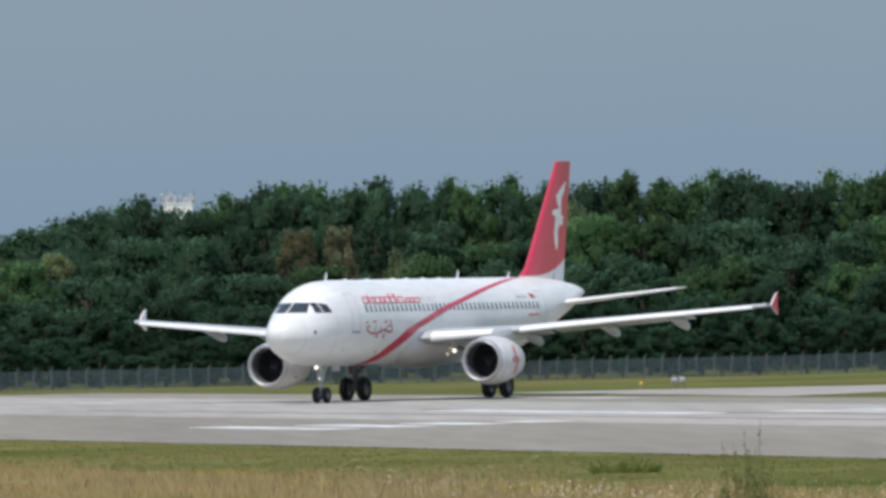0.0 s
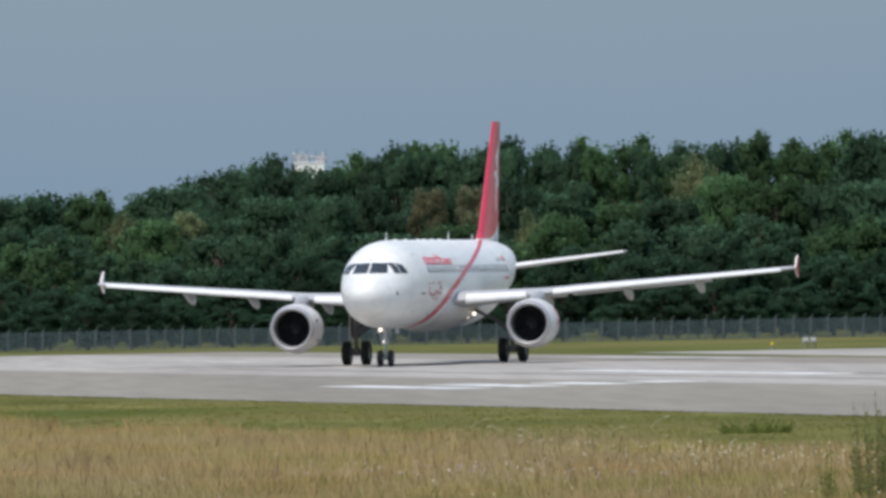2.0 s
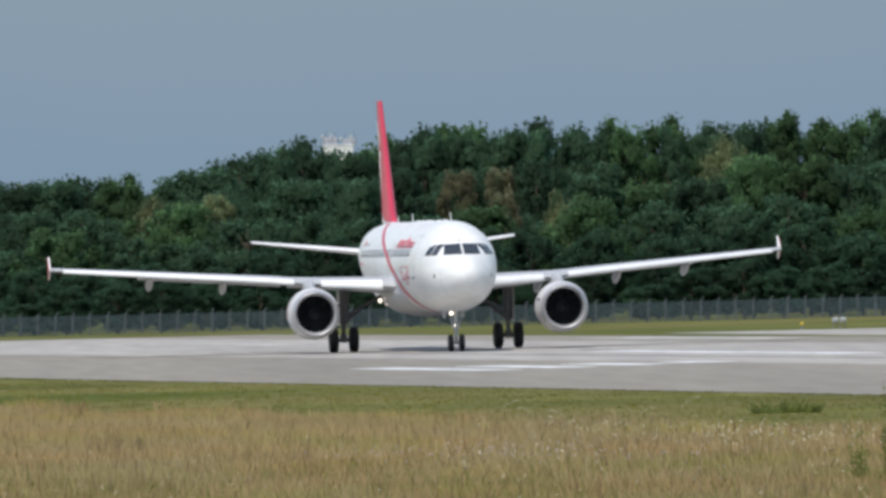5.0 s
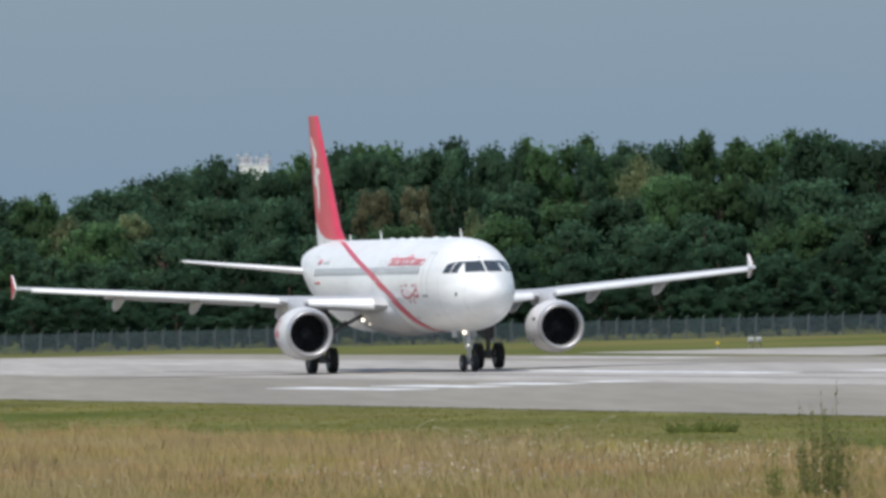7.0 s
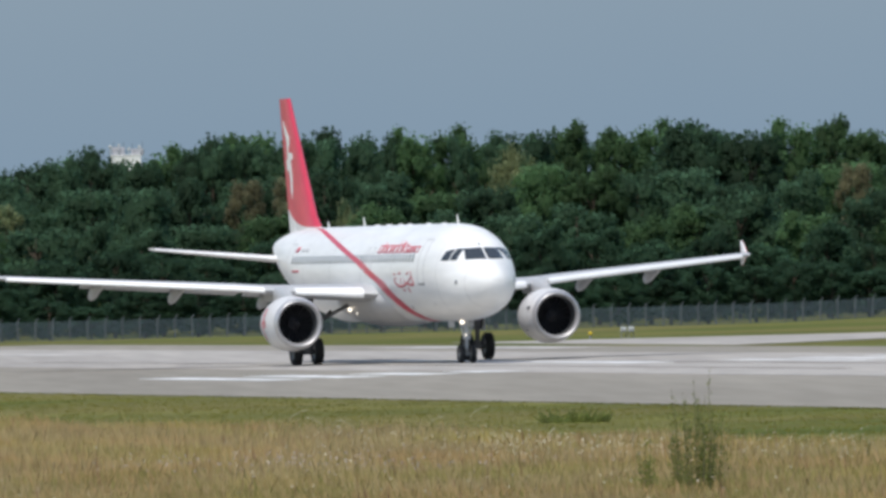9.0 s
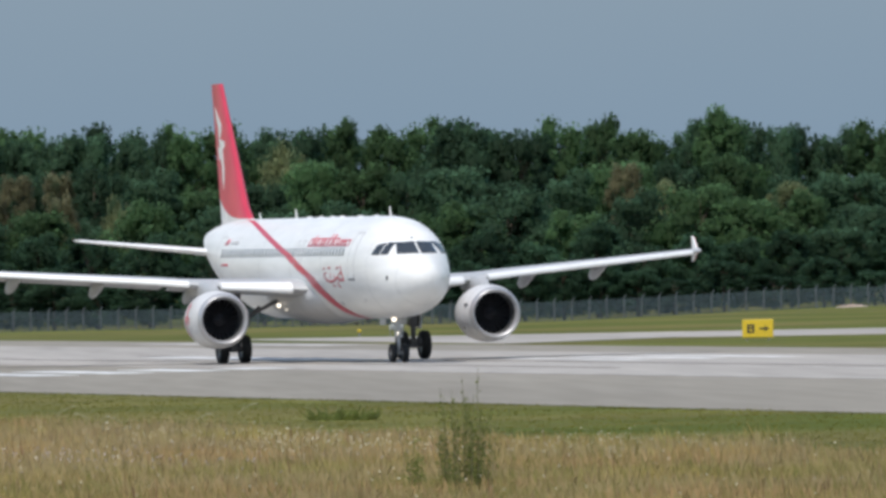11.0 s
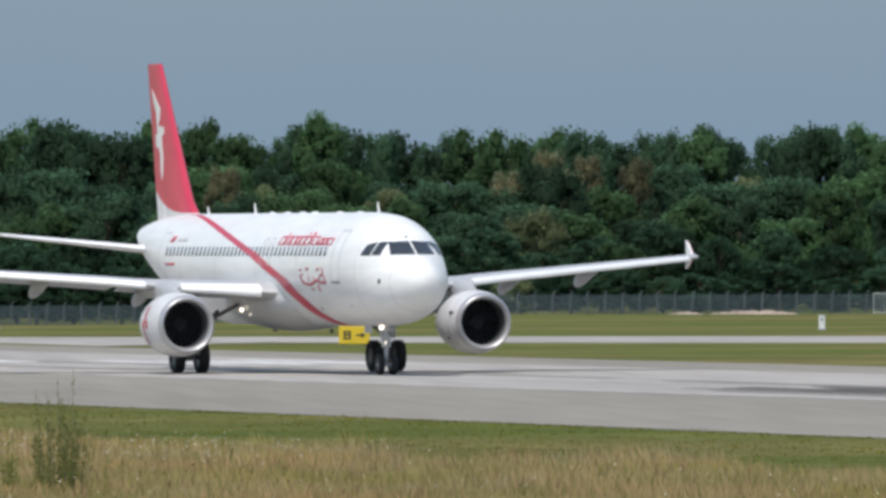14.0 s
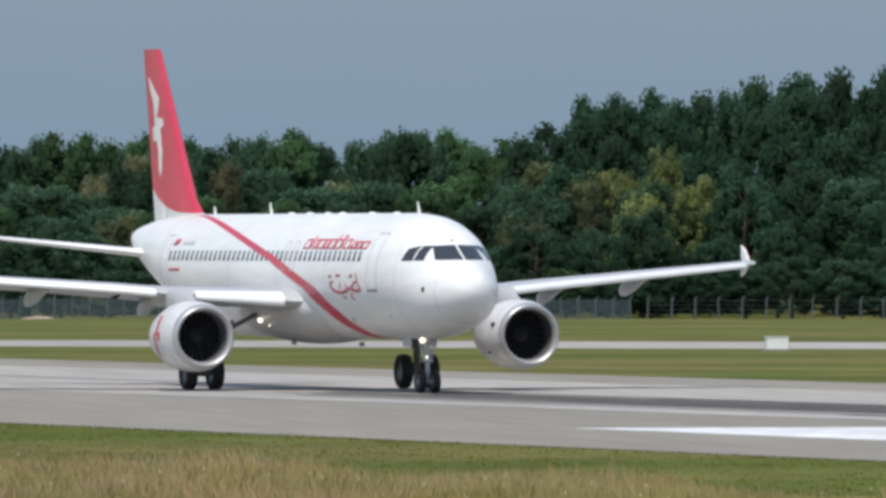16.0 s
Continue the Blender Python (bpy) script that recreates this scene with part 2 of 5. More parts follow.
# ---------------------------------------------------------------- mesh helpers
def link_mesh(name, verts, faces, mat, parent=None, label="", smooth=False):
    me = bpy.data.meshes.new(name)
    me.from_pydata([tuple(v) for v in verts], [], faces)
    me.materials.append(mat)
    if smooth:
        me.polygons.foreach_set("use_smooth", [True] * len(me.polygons))
    me.update()
    ob = new(name, me)
    ob.parent = parent
    if label:
        ob["label"] = label
    return ob


def part(name, bm, mat, parent=None, label="", smooth=False):
    """Links a bmesh as one mesh object, under a thing or a part."""
    bmesh.ops.recalc_face_normals(bm, faces=bm.faces)
    me = bpy.data.meshes.new(name)
    bm.to_mesh(me)
    bm.free()
    me.materials.append(mat)
    if smooth:
        me.polygons.foreach_set("use_smooth", [True] * len(me.polygons))
    ob = new(name, me)
    ob.parent = parent
    if label:
        ob["label"] = label
    return ob


def box(bm, lo, hi, bevel=0.0, m=None):
    c = [(a + b) / 2 for a, b in zip(lo, hi)]
    s = [b - a for a, b in zip(lo, hi)]
    r = bmesh.ops.create_cube(bm, size=1, matrix=(m or Matrix()) @ Matrix.Translation(c) @ Matrix.Diagonal((*s, 1)))
    if bevel:
        es = list({e for v in r["verts"] for e in v.link_edges})
        bmesh.ops.bevel(bm, geom=es, offset=bevel, segments=2, affect="EDGES", profile=0.5)


def tube(bm, p, q, r0, r1=None, seg=10):
    p, q = Vector(p), Vector(q)
    d = q - p
    m = Matrix.Translation((p + q) / 2) @ d.to_track_quat("Z", "Y").to_matrix().to_4x4()
    bmesh.ops.create_cone(bm, cap_ends=True, segments=seg, radius1=r0, radius2=r0 if r1 is None else r1, depth=d.length, matrix=m)


def rings(name, loops, mat, parent, label="", closed=True, cap=(True, True)):
    """A skin over loops of points, each with the same count."""
    k = len(loops[0])
    verts = [v for l in loops for v in l]
    faces = []
    for i in range(len(loops) - 1):
        for j in range(k if closed else k - 1):
            a, b = i * k + j, i * k + (j + 1) % k
            faces.append((a, b, b + k, a + k))
    if cap[0]:
        faces.append(tuple(range(k))[::-1])
    if cap[1]:
        faces.append(tuple(range((len(loops) - 1) * k, len(loops) * k)))
    ob = link_mesh(name, verts, faces, mat, parent, label, smooth=True)
    bm = bmesh.new()
    bm.from_mesh(ob.data)
    bmesh.ops.remove_doubles(bm, verts=bm.verts, dist=1e-5)
    bmesh.ops.recalc_face_normals(bm, faces=bm.faces)
    bm.to_mesh(ob.data)
    bm.free()
    ob.data.set_sharp_from_angle(angle=radians(50))
    return ob


def revolve(name, profile, centre, mat, parent, label="", seg=40, squash=1.0):
    """A body of revolution round an axis along x; profile: distances aft of the nose and radii."""
    loops = []
    for s, r in profile:
        loops.append([(-s, centre[1] + r * math.cos(2 * math.pi * j / seg), centre[2] + r * squash * math.sin(2 * math.pi * j / seg)) for j in range(seg)])
    return rings(name, loops, mat, parent, label, cap=(False, False))


# ---------------------------------------------------------------- ground
def crest(x, y):
    """How far the level field reaches before it falls towards the fence, and how low it falls."""
    az = math.degrees(math.atan2(x, max(y, 1.0)))
    k = min(max((az - 4.0) / 1.6, 0.0), 1.0)
    k = k * k * (3 - 2 * k)
    return 836 + 112 * k, -3.75 + 1.05 * k


FENCE_D = 1480.0


def height(x, y):
    d = math.hypot(x, y)
    if y < 0:
        return 0.0
    dc, low = crest(x, y)
    if d <= dc:
        return 0.0
    if d < FENCE_D:
        return low * ((d - dc) / (FENCE_D - dc)) ** 0.7
    return low + 11.0 * min(max((d - 1545.0) / 300.0, 0.0), 1.0)


def make_ground():
    ys = [-600, -200, 0, 100, 200, 300, 400, 500, 600, 700, 780, 820, 836, 850, 870, 900, 930, 950, 975, 1000, 1050, 1100, 1160, 1220, 1300, 1380, 1450, 1480, 1500, 1550, 1620, 1700, 1780, 1860, 1950, 2200, 2600, 3400, 4900]
    xs = [-2500, -900, -400, -200, -120, -80] + [-60 + 10 * i for i in range(34)] + [300, 340, 400, 500, 700, 1100, 2500]
    verts = [(x, y, height(x, y)) for y in ys for x in xs]
    k = len(xs)
    faces = [(i * k + j, i * k + j + 1, (i + 1) * k + j + 1, (i + 1) * k + j) for i in range(len(ys) - 1) for j in range(k - 1)]
    ob = link_mesh("ground", verts, faces, MEADOW, smooth=True)
    tagged(ob, "open airfield meadow, green mown turf and dry straw grass", "ground", kind="structure")


def slab(name, corners, z, mat, label, category, thick=0.3):
    """A paved slab with sides, its top at z."""
    bm = bmesh.new()
    top = [bm.verts.new((*c[:2], z)) for c in corners]
    low = [bm.verts.new((*c[:2], z - thick)) for c in corners]
    bm.faces.new(top)
    k = len(top)
    for i in range(k):
        bm.faces.new((top[i], low[i], low[(i + 1) % k], top[(i + 1) % k]))
    ob = part(name, bm, mat)
    return tagged(ob, label, category, kind="structure")


make_ground()
NEAR, LANE, FAR = 107.9, 133.4, 170.0
slab("runway", [rw(-772, NEAR), rw(-60, NEAR), rw(-60, FAR), rw(-772, FAR)], 0.030, ASPHALT, "worn grey asphalt runway with pale wheel lanes", "runway")
slab("runway_lane", [rw(-772, LANE), rw(-60, LANE), rw(-60, 160), rw(-772, 160)], 0.038, CONCRETE, "paler concrete middle lane of the runway", "runway", 0.02)
slab("taxiway", [(36, 722), (46, 655), (56, 677), (73, 668), (110, 655), (240, 620), (240, 668), (110, 704), (78, 714), (60, 716)], 0.022, CONCRETE, "pale concrete taxiway leading off the runway", "taxiway")


def marking(name, a0, a1, c0, c1, label, parent=None, mat=None, z=0.046):
    bm = bmesh.new()
    vs = [bm.verts.new(rw(a, c, zz)) for zz in (z, z - 0.03) for a, c in ((a0, c0), (a1, c0), (a1, c1), (a0, c1))]
    bm.faces.new(vs[:4])
    for i in range(4):
        bm.faces.new((vs[i], vs[4 + i], vs[4 + (i + 1) % 4], vs[(i + 1) % 4]))
    return tagged(part(name, bm, mat or MARKING), label, "marking", kind="structure")


for c in (121.6, 125.4, 129.2, 132.6):
    marking("threshold_stripe", -537 + (c - 121) * 0.5, -515 - (c - 121) * 0.9, c, c + 1.9, "white threshold stripe on the asphalt")
for c in (149.4, 152.4, 155.6):
    marking("threshold_stripe", -552, -531, c, c + 1.2, "white threshold stripe on the asphalt")
marking("lane_line", -504, -60, LANE - 0.2, LANE + 0.7, "long faded white line along the runway lane", mat=FADED)
marking("centre_dash", -592, -548, 144.6, 146.6, "white centreline dash on the runway")
marking("centre_dash", -480, -436, 142.7, 143.6, "white centreline dash on the runway", mat=FADED)
for a0, a1, c0, c1 in ((-712, -680, 150, 153), (-700, -664, 141, 143.4), (-690, -655, 136.6, 138.4), (-676, -640, 164.6, 168), (-765, -725, 132, 134), (-760, -728, 144, 147)):
    marking("turn_stripe", a0, a1, c0, c1, "faded white stripe on the turning pad", mat=FADED)
marking("touchdown_bar", -349, -300, 119.2, 129.6, "broad white touchdown bar on the runway")
for a0, a1, c0, c1 in ((-600, -470, 146.4, 147.0), (-640, -500, 140.0, 140.5)):
    marking("tyre_streak", a0, a1, c0, c1, "dark tyre rubber streak on the runway", mat=SKID, z=0.0435)
skid_rng = random.Random(12)
for i in range(34):
    c = skid_rng.gauss(141.6, 2.1)
    w = skid_rng.uniform(0.25, 1.0)
    a0 = -432 - 22 * (abs(c - 145) < 2) + skid_rng.uniform(-14, 60)
    marking("tyre_streak", a0, skid_rng.uniform(-250, -200), c - w / 2, c + w / 2, "dark tyre rubber streak on the runway", mat=SKID, z=0.0432 + 0.0001 * i)


# ---------------------------------------------------------------- aeroplane
NOSE = [(0, 3.42, 3.42, 0.0), (0.05, 3.66, 3.16, 0.27), (0.2, 3.90, 2.90, 0.54), (0.5, 4.08, 2.62, 0.78), (1.0, 4.30, 2.33, 1.05), (1.5, 4.53, 2.15, 1.25),
        (2.0, 4.82, 2.02, 1.41), (2.5, 5.13, 1.93, 1.54), (3.0, 5.41, 1.87, 1.64), (3.6, 5.64, 1.82, 1.76), (4.5, 5.82, 1.78, 1.86), (6.0, 5.90, 1.76, 1.95), (7.2, 5.90, 1.76, 1.975),
        (24.2, 5.90, 1.76, 1.975), (26, 5.90, 1.93, 1.95), (28, 5.90, 2.33, 1.87), (30, 5.89, 2.82, 1.75), (32, 5.84, 3.36, 1.46), (34, 5.72, 3.90, 1.09),
        (36, 5.52, 4.48, 0.64), (37.1, 5.34, 4.82, 0.33), (37.57, 5.18, 5.0, 0.10)]
NQ = [math.sqrt(r[0]) for r in NOSE]


def body_at(s):
    """Top, bottom and half width of the fuselage, s metres aft of its nose."""
    q = math.sqrt(max(s, 0.0))
    return tuple(float(np.interp(q, NQ, [r[k] for r in NOSE])) for k in (1, 2, 3))


def body_smooth(s):
    w = 0.12 * min(s, 1.5)
    a = [body_at(s + d * w) for d in (-2, -1, 0, 1, 2)]
    return tuple(sum(k * v[i] for k, v in zip((1, 2, 3, 2, 1), a)) / 9 for i in range(3))


def skin(s, phi, off=0.0):
    """A point on the fuselage at the angle phi from its crown, positive to port."""
    top, bot, hw = body_smooth(s)
    return (-s, (hw + off) * math.sin(phi), (top + bot) / 2 + ((top - bot) / 2 + off) * math.cos(phi))


def skin_z(s, z, side, off=0.0):
    top, bot, hw = body_smooth(s)
    k = (z - (top + bot) / 2) / ((top - bot) / 2)
    return skin(s, side * math.acos(min(max(k, -1), 1)), off)


def skin_y(y, z, off=0.0):
    """The forward point of the nose at a place across and a height."""
    lo, hi = 0.02, 6.0
    for _ in range(40):
        s = (lo + hi) / 2
        top, bot, hw = body_smooth(s)
        inside = (y / hw) ** 2 + ((z - (top + bot) / 2) / ((top - bot) / 2)) ** 2 < 1
        lo, hi = (lo, s) if inside else (s, hi)
    p = skin_z(s, z, 1 if y > 0 else -1, off)
    return (p[0] + off * 0.8, y, p[2])


def patch(name, corners, mapping, mat, parent, label="", n=6):
    """A thin curved plate on the skin: corners in the mapping's own measure."""
    verts, faces = [], []
    a, b, c, d = corners
    for off in (0.014, 0.002):
        for i in range(n + 1):
            for j in range(n + 1):
                u, v = i / n, j / n
                p = [(1 - u) * ((1 - v) * a[k] + v * d[k]) + u * ((1 - v) * b[k] + v * c[k]) for k in (0, 1)]
                verts.append(mapping(p[0], p[1], off))
    w = n + 1
    for i in range(n):
        for j in range(n):
            q = (i * w + j, (i + 1) * w + j, (i + 1) * w + j + 1, i * w + j + 1)
            faces.append(q)
    for i in range(n):
        for e, f in ((i * w, (i + 1) * w), ((i + 1) * w + n, i * w + n), (n * w + i, n * w + i + 1), (i + 1, i)):
            faces.append((f, e, e + w * w, f + w * w))
    ob = link_mesh(name, verts, faces, mat, parent, label, smooth=True)
    bm = bmesh.new()
    bm.from_mesh(ob.data)
    bmesh.ops.recalc_face_normals(bm, faces=bm.faces)
    bm.to_mesh(ob.data)
    bm.free()
    return ob


def airfoil(le, te, z_le, z_te, y, thick, n=10):
    """A closed wing section at y: nose at le, tail at te (metres aft), as points."""
    up, low = [], []
    for i in range(n + 1):
        u = (i / n) ** 1.6
        t = thick * (1.48 * math.sqrt(u) - 0.63 * u - 1.76 * u * u + 1.42 * u ** 3 - 0.51 * u ** 4)
        s = le + (te - le) * u
        z = z_le + (z_te - z_le) * u
        up.append((-s, y, z + t * 1.1))
        low.append((-s, y, z - t * 0.9))
    return up + low[-1:0:-1]


def wing_at(y):
    """Leading edge, trailing edge, height and half thickness of the wing at y."""
    le = float(np.interp(y, [0, 2.0, 16.9], [11.7, 12.75, 20.45]))
    te = float(np.interp(y, [0, 2.0, 6.4, 16.9], [19.1, 19.0, 18.95, 22.0]))
    z = float(np.interp(y, [0, 2.0, 5.5, 7.0, 16.9], [2.86, 2.97, 3.20, 3.36, 4.13]))
    th = float(np.interp(y, [0, 2.0, 6.4, 16.9], [0.85, 0.80, 0.40, 0.18]))
    return le, te, z, th


def build_airliner():
    root = tagged(new("airliner"), "white twin-engined airliner with red tail fin and red side stripe", "aeroplane")
    # fuselage
    st = [6 * (i / 26) ** 2 for i in range(1, 27)] + [6 + 18.2 * i / 16 for i in range(1, 17)] + [24.2 + 13.37 * i / 28 for i in range(1, 29)]
    loops = [[skin(s, 2 * math.pi * j / 56) for j in range(56)] for s in [0.004] + st]
    rings("fuselage", loops, WHITE, root)
    # wing to body fairing
    fl = []
    for i in range(25):
        u = i / 24
        s = 10.9 + 10.6 * u
        k = max(math.sin(math.pi * u), 0) ** 0.55
        fl.append([(-s, (1.2 + 0.98 * k) * math.sin(a), 2.75 + (0.55 + 0.66 * k) * math.cos(a)) for a in [2 * math.pi * j / 40 for j in range(40)]])
    rings("belly_fairing", fl, FAIRING, root, "light grey wing root fairing")
    # red sweep along both sides
    ph = [0.16, 0.28, 0.92, 1.31, 1.75, 2.17, 2.56, 2.86, 3.05]
    ss = [29.4, 27.6, 20.2, 15.6, 11.75, 10.05, 9.15, 8.75, 8.6]
    hw = [0.42, 0.5, 0.60, 0.68, 0.68, 0.66, 0.60, 0.52, 0.44]
    for side in (1, -1):
        verts, faces = [], []
        n = 60
        for i in range(n + 1):
            p = ph[0] + (ph[-1] - ph[0]) * i / n
            s, w = float(np.interp(p, ph, ss)), float(np.interp(p, ph, hw))
            for j in range(5):
                verts.append(skin(s + w * (j / 2 - 1), side * p, 0.012))
        for i in range(n):
            for j in range(4):
                q = (i * 5 + j, i * 5 + j + 1, i * 5 + j + 6, i * 5 + j + 5)
                faces.append(q if side < 0 else q[::-1])
        link_mesh("side_stripe", verts, faces, RED, root, "broad curved red stripe", smooth=True)
    for s in (1.05, 3.35, 9.9, 15.2, 20.6, 25.4, 29.0, 33.5):
        loops = [[skin(s + d, 2 * math.pi * j / 56, o) for j in range(56)] for d, o in ((0, 0.002), (0.004, 0.005), (0.018, 0.005), (0.022, 0.002))]
        rings("body_seam", loops, SEAM_PALE, root, "thin grey skin joint", cap=(False, False))
    # flight deck windows
    for side in (1, -1):
        patch("windscreen", [(side * 0.04, 4.37), (side * 0.84, 4.36), (side * 0.72, 4.82), (side * 0.04, 4.85)], skin_y, GLASS, root, "dark flight deck windscreen pane")
        m = lambda s, z, o, k=side: skin_z(s, z, k, o)
        patch("cockpit_window", [(2.06, 4.35), (2.47, 4.34), (2.53, 4.82), (2.27, 4.83)], m, GLASS, root, "dark flight deck side window")
        patch("cockpit_window", [(2.54, 4.34), (3.10, 4.34), (3.0, 4.72), (2.60, 4.82)], m, GLASS, root, "dark flight deck side window")
        # cabin windows
        for i in range(41):
            s = 6.35 + i * 0.527
            if 12.9 < s < 13.2 or 13.9 < s < 14.2:
                continue
            patch("cabin_window", [(s, 4.33), (s + 0.25, 4.33), (s + 0.25, 4.66), (s, 4.66)], m, CABIN, root, n=1)
        # doors, drawn by their seams
        for s0, s1, z0, z1 in ((4.75, 5.6, 3.38, 5.25), (27.9, 28.65, 3.38, 5.2), (13.35, 13.8, 4.0, 4.98), (14.3, 14.75, 4.0, 4.98)):
            for c in ([(s0, z0), (s0 + 0.035, z0), (s0 + 0.035, z1), (s0, z1)], [(s1 - 0.035, z0), (s1, z0), (s1, z1), (s1 - 0.035, z1)],
                      [(s0, z1 - 0.03), (s1, z1 - 0.03), (s1, z1), (s0, z1)], [(s0, z0), (s1, z0), (s1, z0 + 0.03), (s0, z0 + 0.03)]):
                patch("door_seam", c, m, SEAM, root, n=7)
        patch("door_sill", [(4.75, 3.34), (5.6, 3.34), (5.6, 3.42), (4.75, 3.42)], m, DARK_METAL, root, "dark door sill plate", n=2)
        patch("smudge", [(8.2, 2.35), (8.5, 2.35), (8.46, 2.48), (8.24, 2.46)], m, SEAM, root, "small dark service panel", n=2)
        patch("smudge", [(4.4, 2.5), (4.55, 2.5), (4.55, 2.58), (4.4, 2.58)], m, SEAM, root, "small dark service panel", n=2)
        patch("static_port", [(1.55, 3.34), (1.68, 3.34), (1.68, 3.50), (1.55, 3.50)], m, DARK_METAL, root, n=1)
        # titles as plain bars and strokes, read from the tail to the nose on one side and back on the other
        tm = m if side < 0 else (lambda s, z, o: skin_z(19.2 - s, z, 1, o))
        s = 12.85
        for w, z1 in ((0.62, 5.05), (0.2, 5.16), (0.42, 5.05), (0.62, 5.05), (0.42, 5.05), (0.62, 5.05), (0.62, 5.20), (0.2, 5.16), (0.62, 5.05), (0.12, 4.86), (0.44, 4.98), (0.44, 4.98), (0.66, 4.98)):
            strokes = [(s, s - 0.11)] if w < 0.3 else [(s, s - 0.10), (s - w + 0.10, s - w)]
            for p, q in strokes:
                patch("title_bar", [(p, 4.72), (q, 4.72), (q - 0.14, z1), (p - 0.14, z1)], tm, RED, root, "plain red title bar", n=2)
            if w > 0.3:
                top = min(z1, 5.05)
                for z in (4.72, top - 0.05):
                    k = 0.14 * (z - 4.72) / max(z1 - 4.72, 0.1)
                    patch("title_bar", [(s - 0.10 - k, z), (s - w + 0.10 - k, z), (s - w + 0.10 - k, z + 0.05), (s - 0.10 - k, z + 0.05)], tm, RED, root, "plain red title bar", n=2)
            s -= w + 0.065
        um = lambda u, z, o, k=side: skin_z(9.45 - 3.3 * u if k < 0 else 6.15 + 3.3 * u, z, k, o)
        for line, wide in (([(0.02, 0.36), (0.06, 0.56), (0.18, 0.70), (0.36, 0.74), (0.52, 0.66), (0.66, 0.54), (0.80, 0.66), (0.97, 0.64)], 0.085),
                           ([(0.86, 0.0), (0.90, 0.30), (0.97, 0.64)], 0.075), ([(0.72, 0.52), (0.78, 0.36), (0.88, 0.30)], 0.06), ([(0.70, 0.74), (0.64, 0.90), (0.72, 1.0)], 0.06),
                           ([(0.02, 0.36), (0.14, 0.32)], 0.06), ([(0.34, 0.60), (0.36, 0.30)], 0.05), ([(0.55, 0.60), (0.53, 0.38)], 0.05), ([(0.0, 0.13), (0.08, 0.11)], 0.07),
                           ([(0.24, 0.09), (0.36, 0.06)], 0.07), ([(0.66, 0.12), (0.76, 0.06)], 0.07), ([(0.38, 0.90), (0.47, 0.93)], 0.06)):
            for (u0, v0), (u1, v1) in zip(line, line[1:]):
                z0, z1 = 3.92 - 0.86 * v0, 3.92 - 0.86 * v1
                d = math.hypot((u1 - u0) * 3.3, z1 - z0)
                nu, nz = -(z1 - z0) / d * wide / 3.3 * 0.6, (u1 - u0) * 3.3 / d * wide * 0.6
                patch("script_stroke", [(u0 - nu, z0 - nz), (u1 - nu, z1 - nz), (u1 + nu, z1 + nz), (u0 + nu, z0 + nz)], um, SCRIPT, root, "plain dull red script stroke", n=2)
        patch("flag_bar", [(27.6, 4.84), (27.1, 4.84), (26.9, 5.06), (27.4, 5.06)], m, RED, root, "small red flag bar", n=2)
        for i in range(5):
            patch("registration_bar", [(26.5 - i * 0.28, 4.86), (26.36 - i * 0.28, 4.86), (26.36 - i * 0.28, 5.02), (26.5 - i * 0.28, 5.02)], m, SEAM, root, n=1)
        patch("registration_bar", [(27.6, 3.98), (26.2, 3.98), (26.2, 4.06), (27.6, 4.06)], m, RED, root, n=2)
    # aerials on the crown
    for s, tall in ((5.85, 0.42), (21.85, 0.42), (28.2, 0.30)):
        z = body_smooth(s)[0] - 0.03
        loops = [[(-s + w * math.cos(a) - 0.16 * k, 0.025 * (1 - k * 0.5) * math.sin(a), z + tall * k) for a in [2 * math.pi * j / 12 for j in range(12)]] for k, w in ((0, 0.17), (0.9, 0.09), (1, 0.06))]
        rings("aerial", loops, WHITE, root, "white blade aerial")
    for s in (8.2, 10.8, 14.0, 15.6, 17.6, 19.6):
        loops = [[(-s + 0.24 * w * math.cos(a), 0.15 * w * math.sin(a), 5.86 + k) for a in [2 * math.pi * j / 12 for j in range(12)]] for k, w in ((0, 1), (0.06, 0.8), (0.085, 0.3))]
        rings("crown_blister", loops, WHITE, root)
    bm = bmesh.new()
    box(bm, (-2.36, -0.10, body_smooth(2.25)[0] - 0.03), (-2.24, -0.03, body_smooth(2.25)[0] + 0.06), 0.015)
    part("probe", bm, DARK_METAL, root, "small dark probe above the windscreen")
    for s in (12.0, 19.4):
        bm = bmesh.new()
        box(bm, (-s - 0.2, -0.03, 1.49), (-s + 0.2, 0.03, 1.62), 0.012)
        part("belly_aerial", bm, DARK_METAL, root, "small dark belly aerial")

    # wings
    for side in (1, -1):
        loops = []
        for i in range(23):
            y = 0.4 + 16.5 * i / 22
            le, te, z, th = wing_at(y)
            loops.append(airfoil(le, te, z + 0.02, z + 0.06, side * y, th))
        rings("wing", loops, GREY, root, "grey swept wing")
        # drooped slat along the leading edge
        for y0, y1 in ((2.45, 5.1), (6.3, 16.4)):
            loops = []
            for i in range(9):
                y = y0 + (y1 - y0) * i / 8
                le, te, z, th = wing_at(y)
                ch = 0.13 * (te - le)
                a = airfoil(le - 0.28, le + ch, z - 0.05, z + th * 0.30, side * y, float(np.interp(y, [2.4, 5.5, 11, 16.9], [0.47, 0.26, 0.23, 0.17])), 8)
                loops.append(a)
            rings("slat", loops, WHITE, root, "white slat, lowered for take-off")
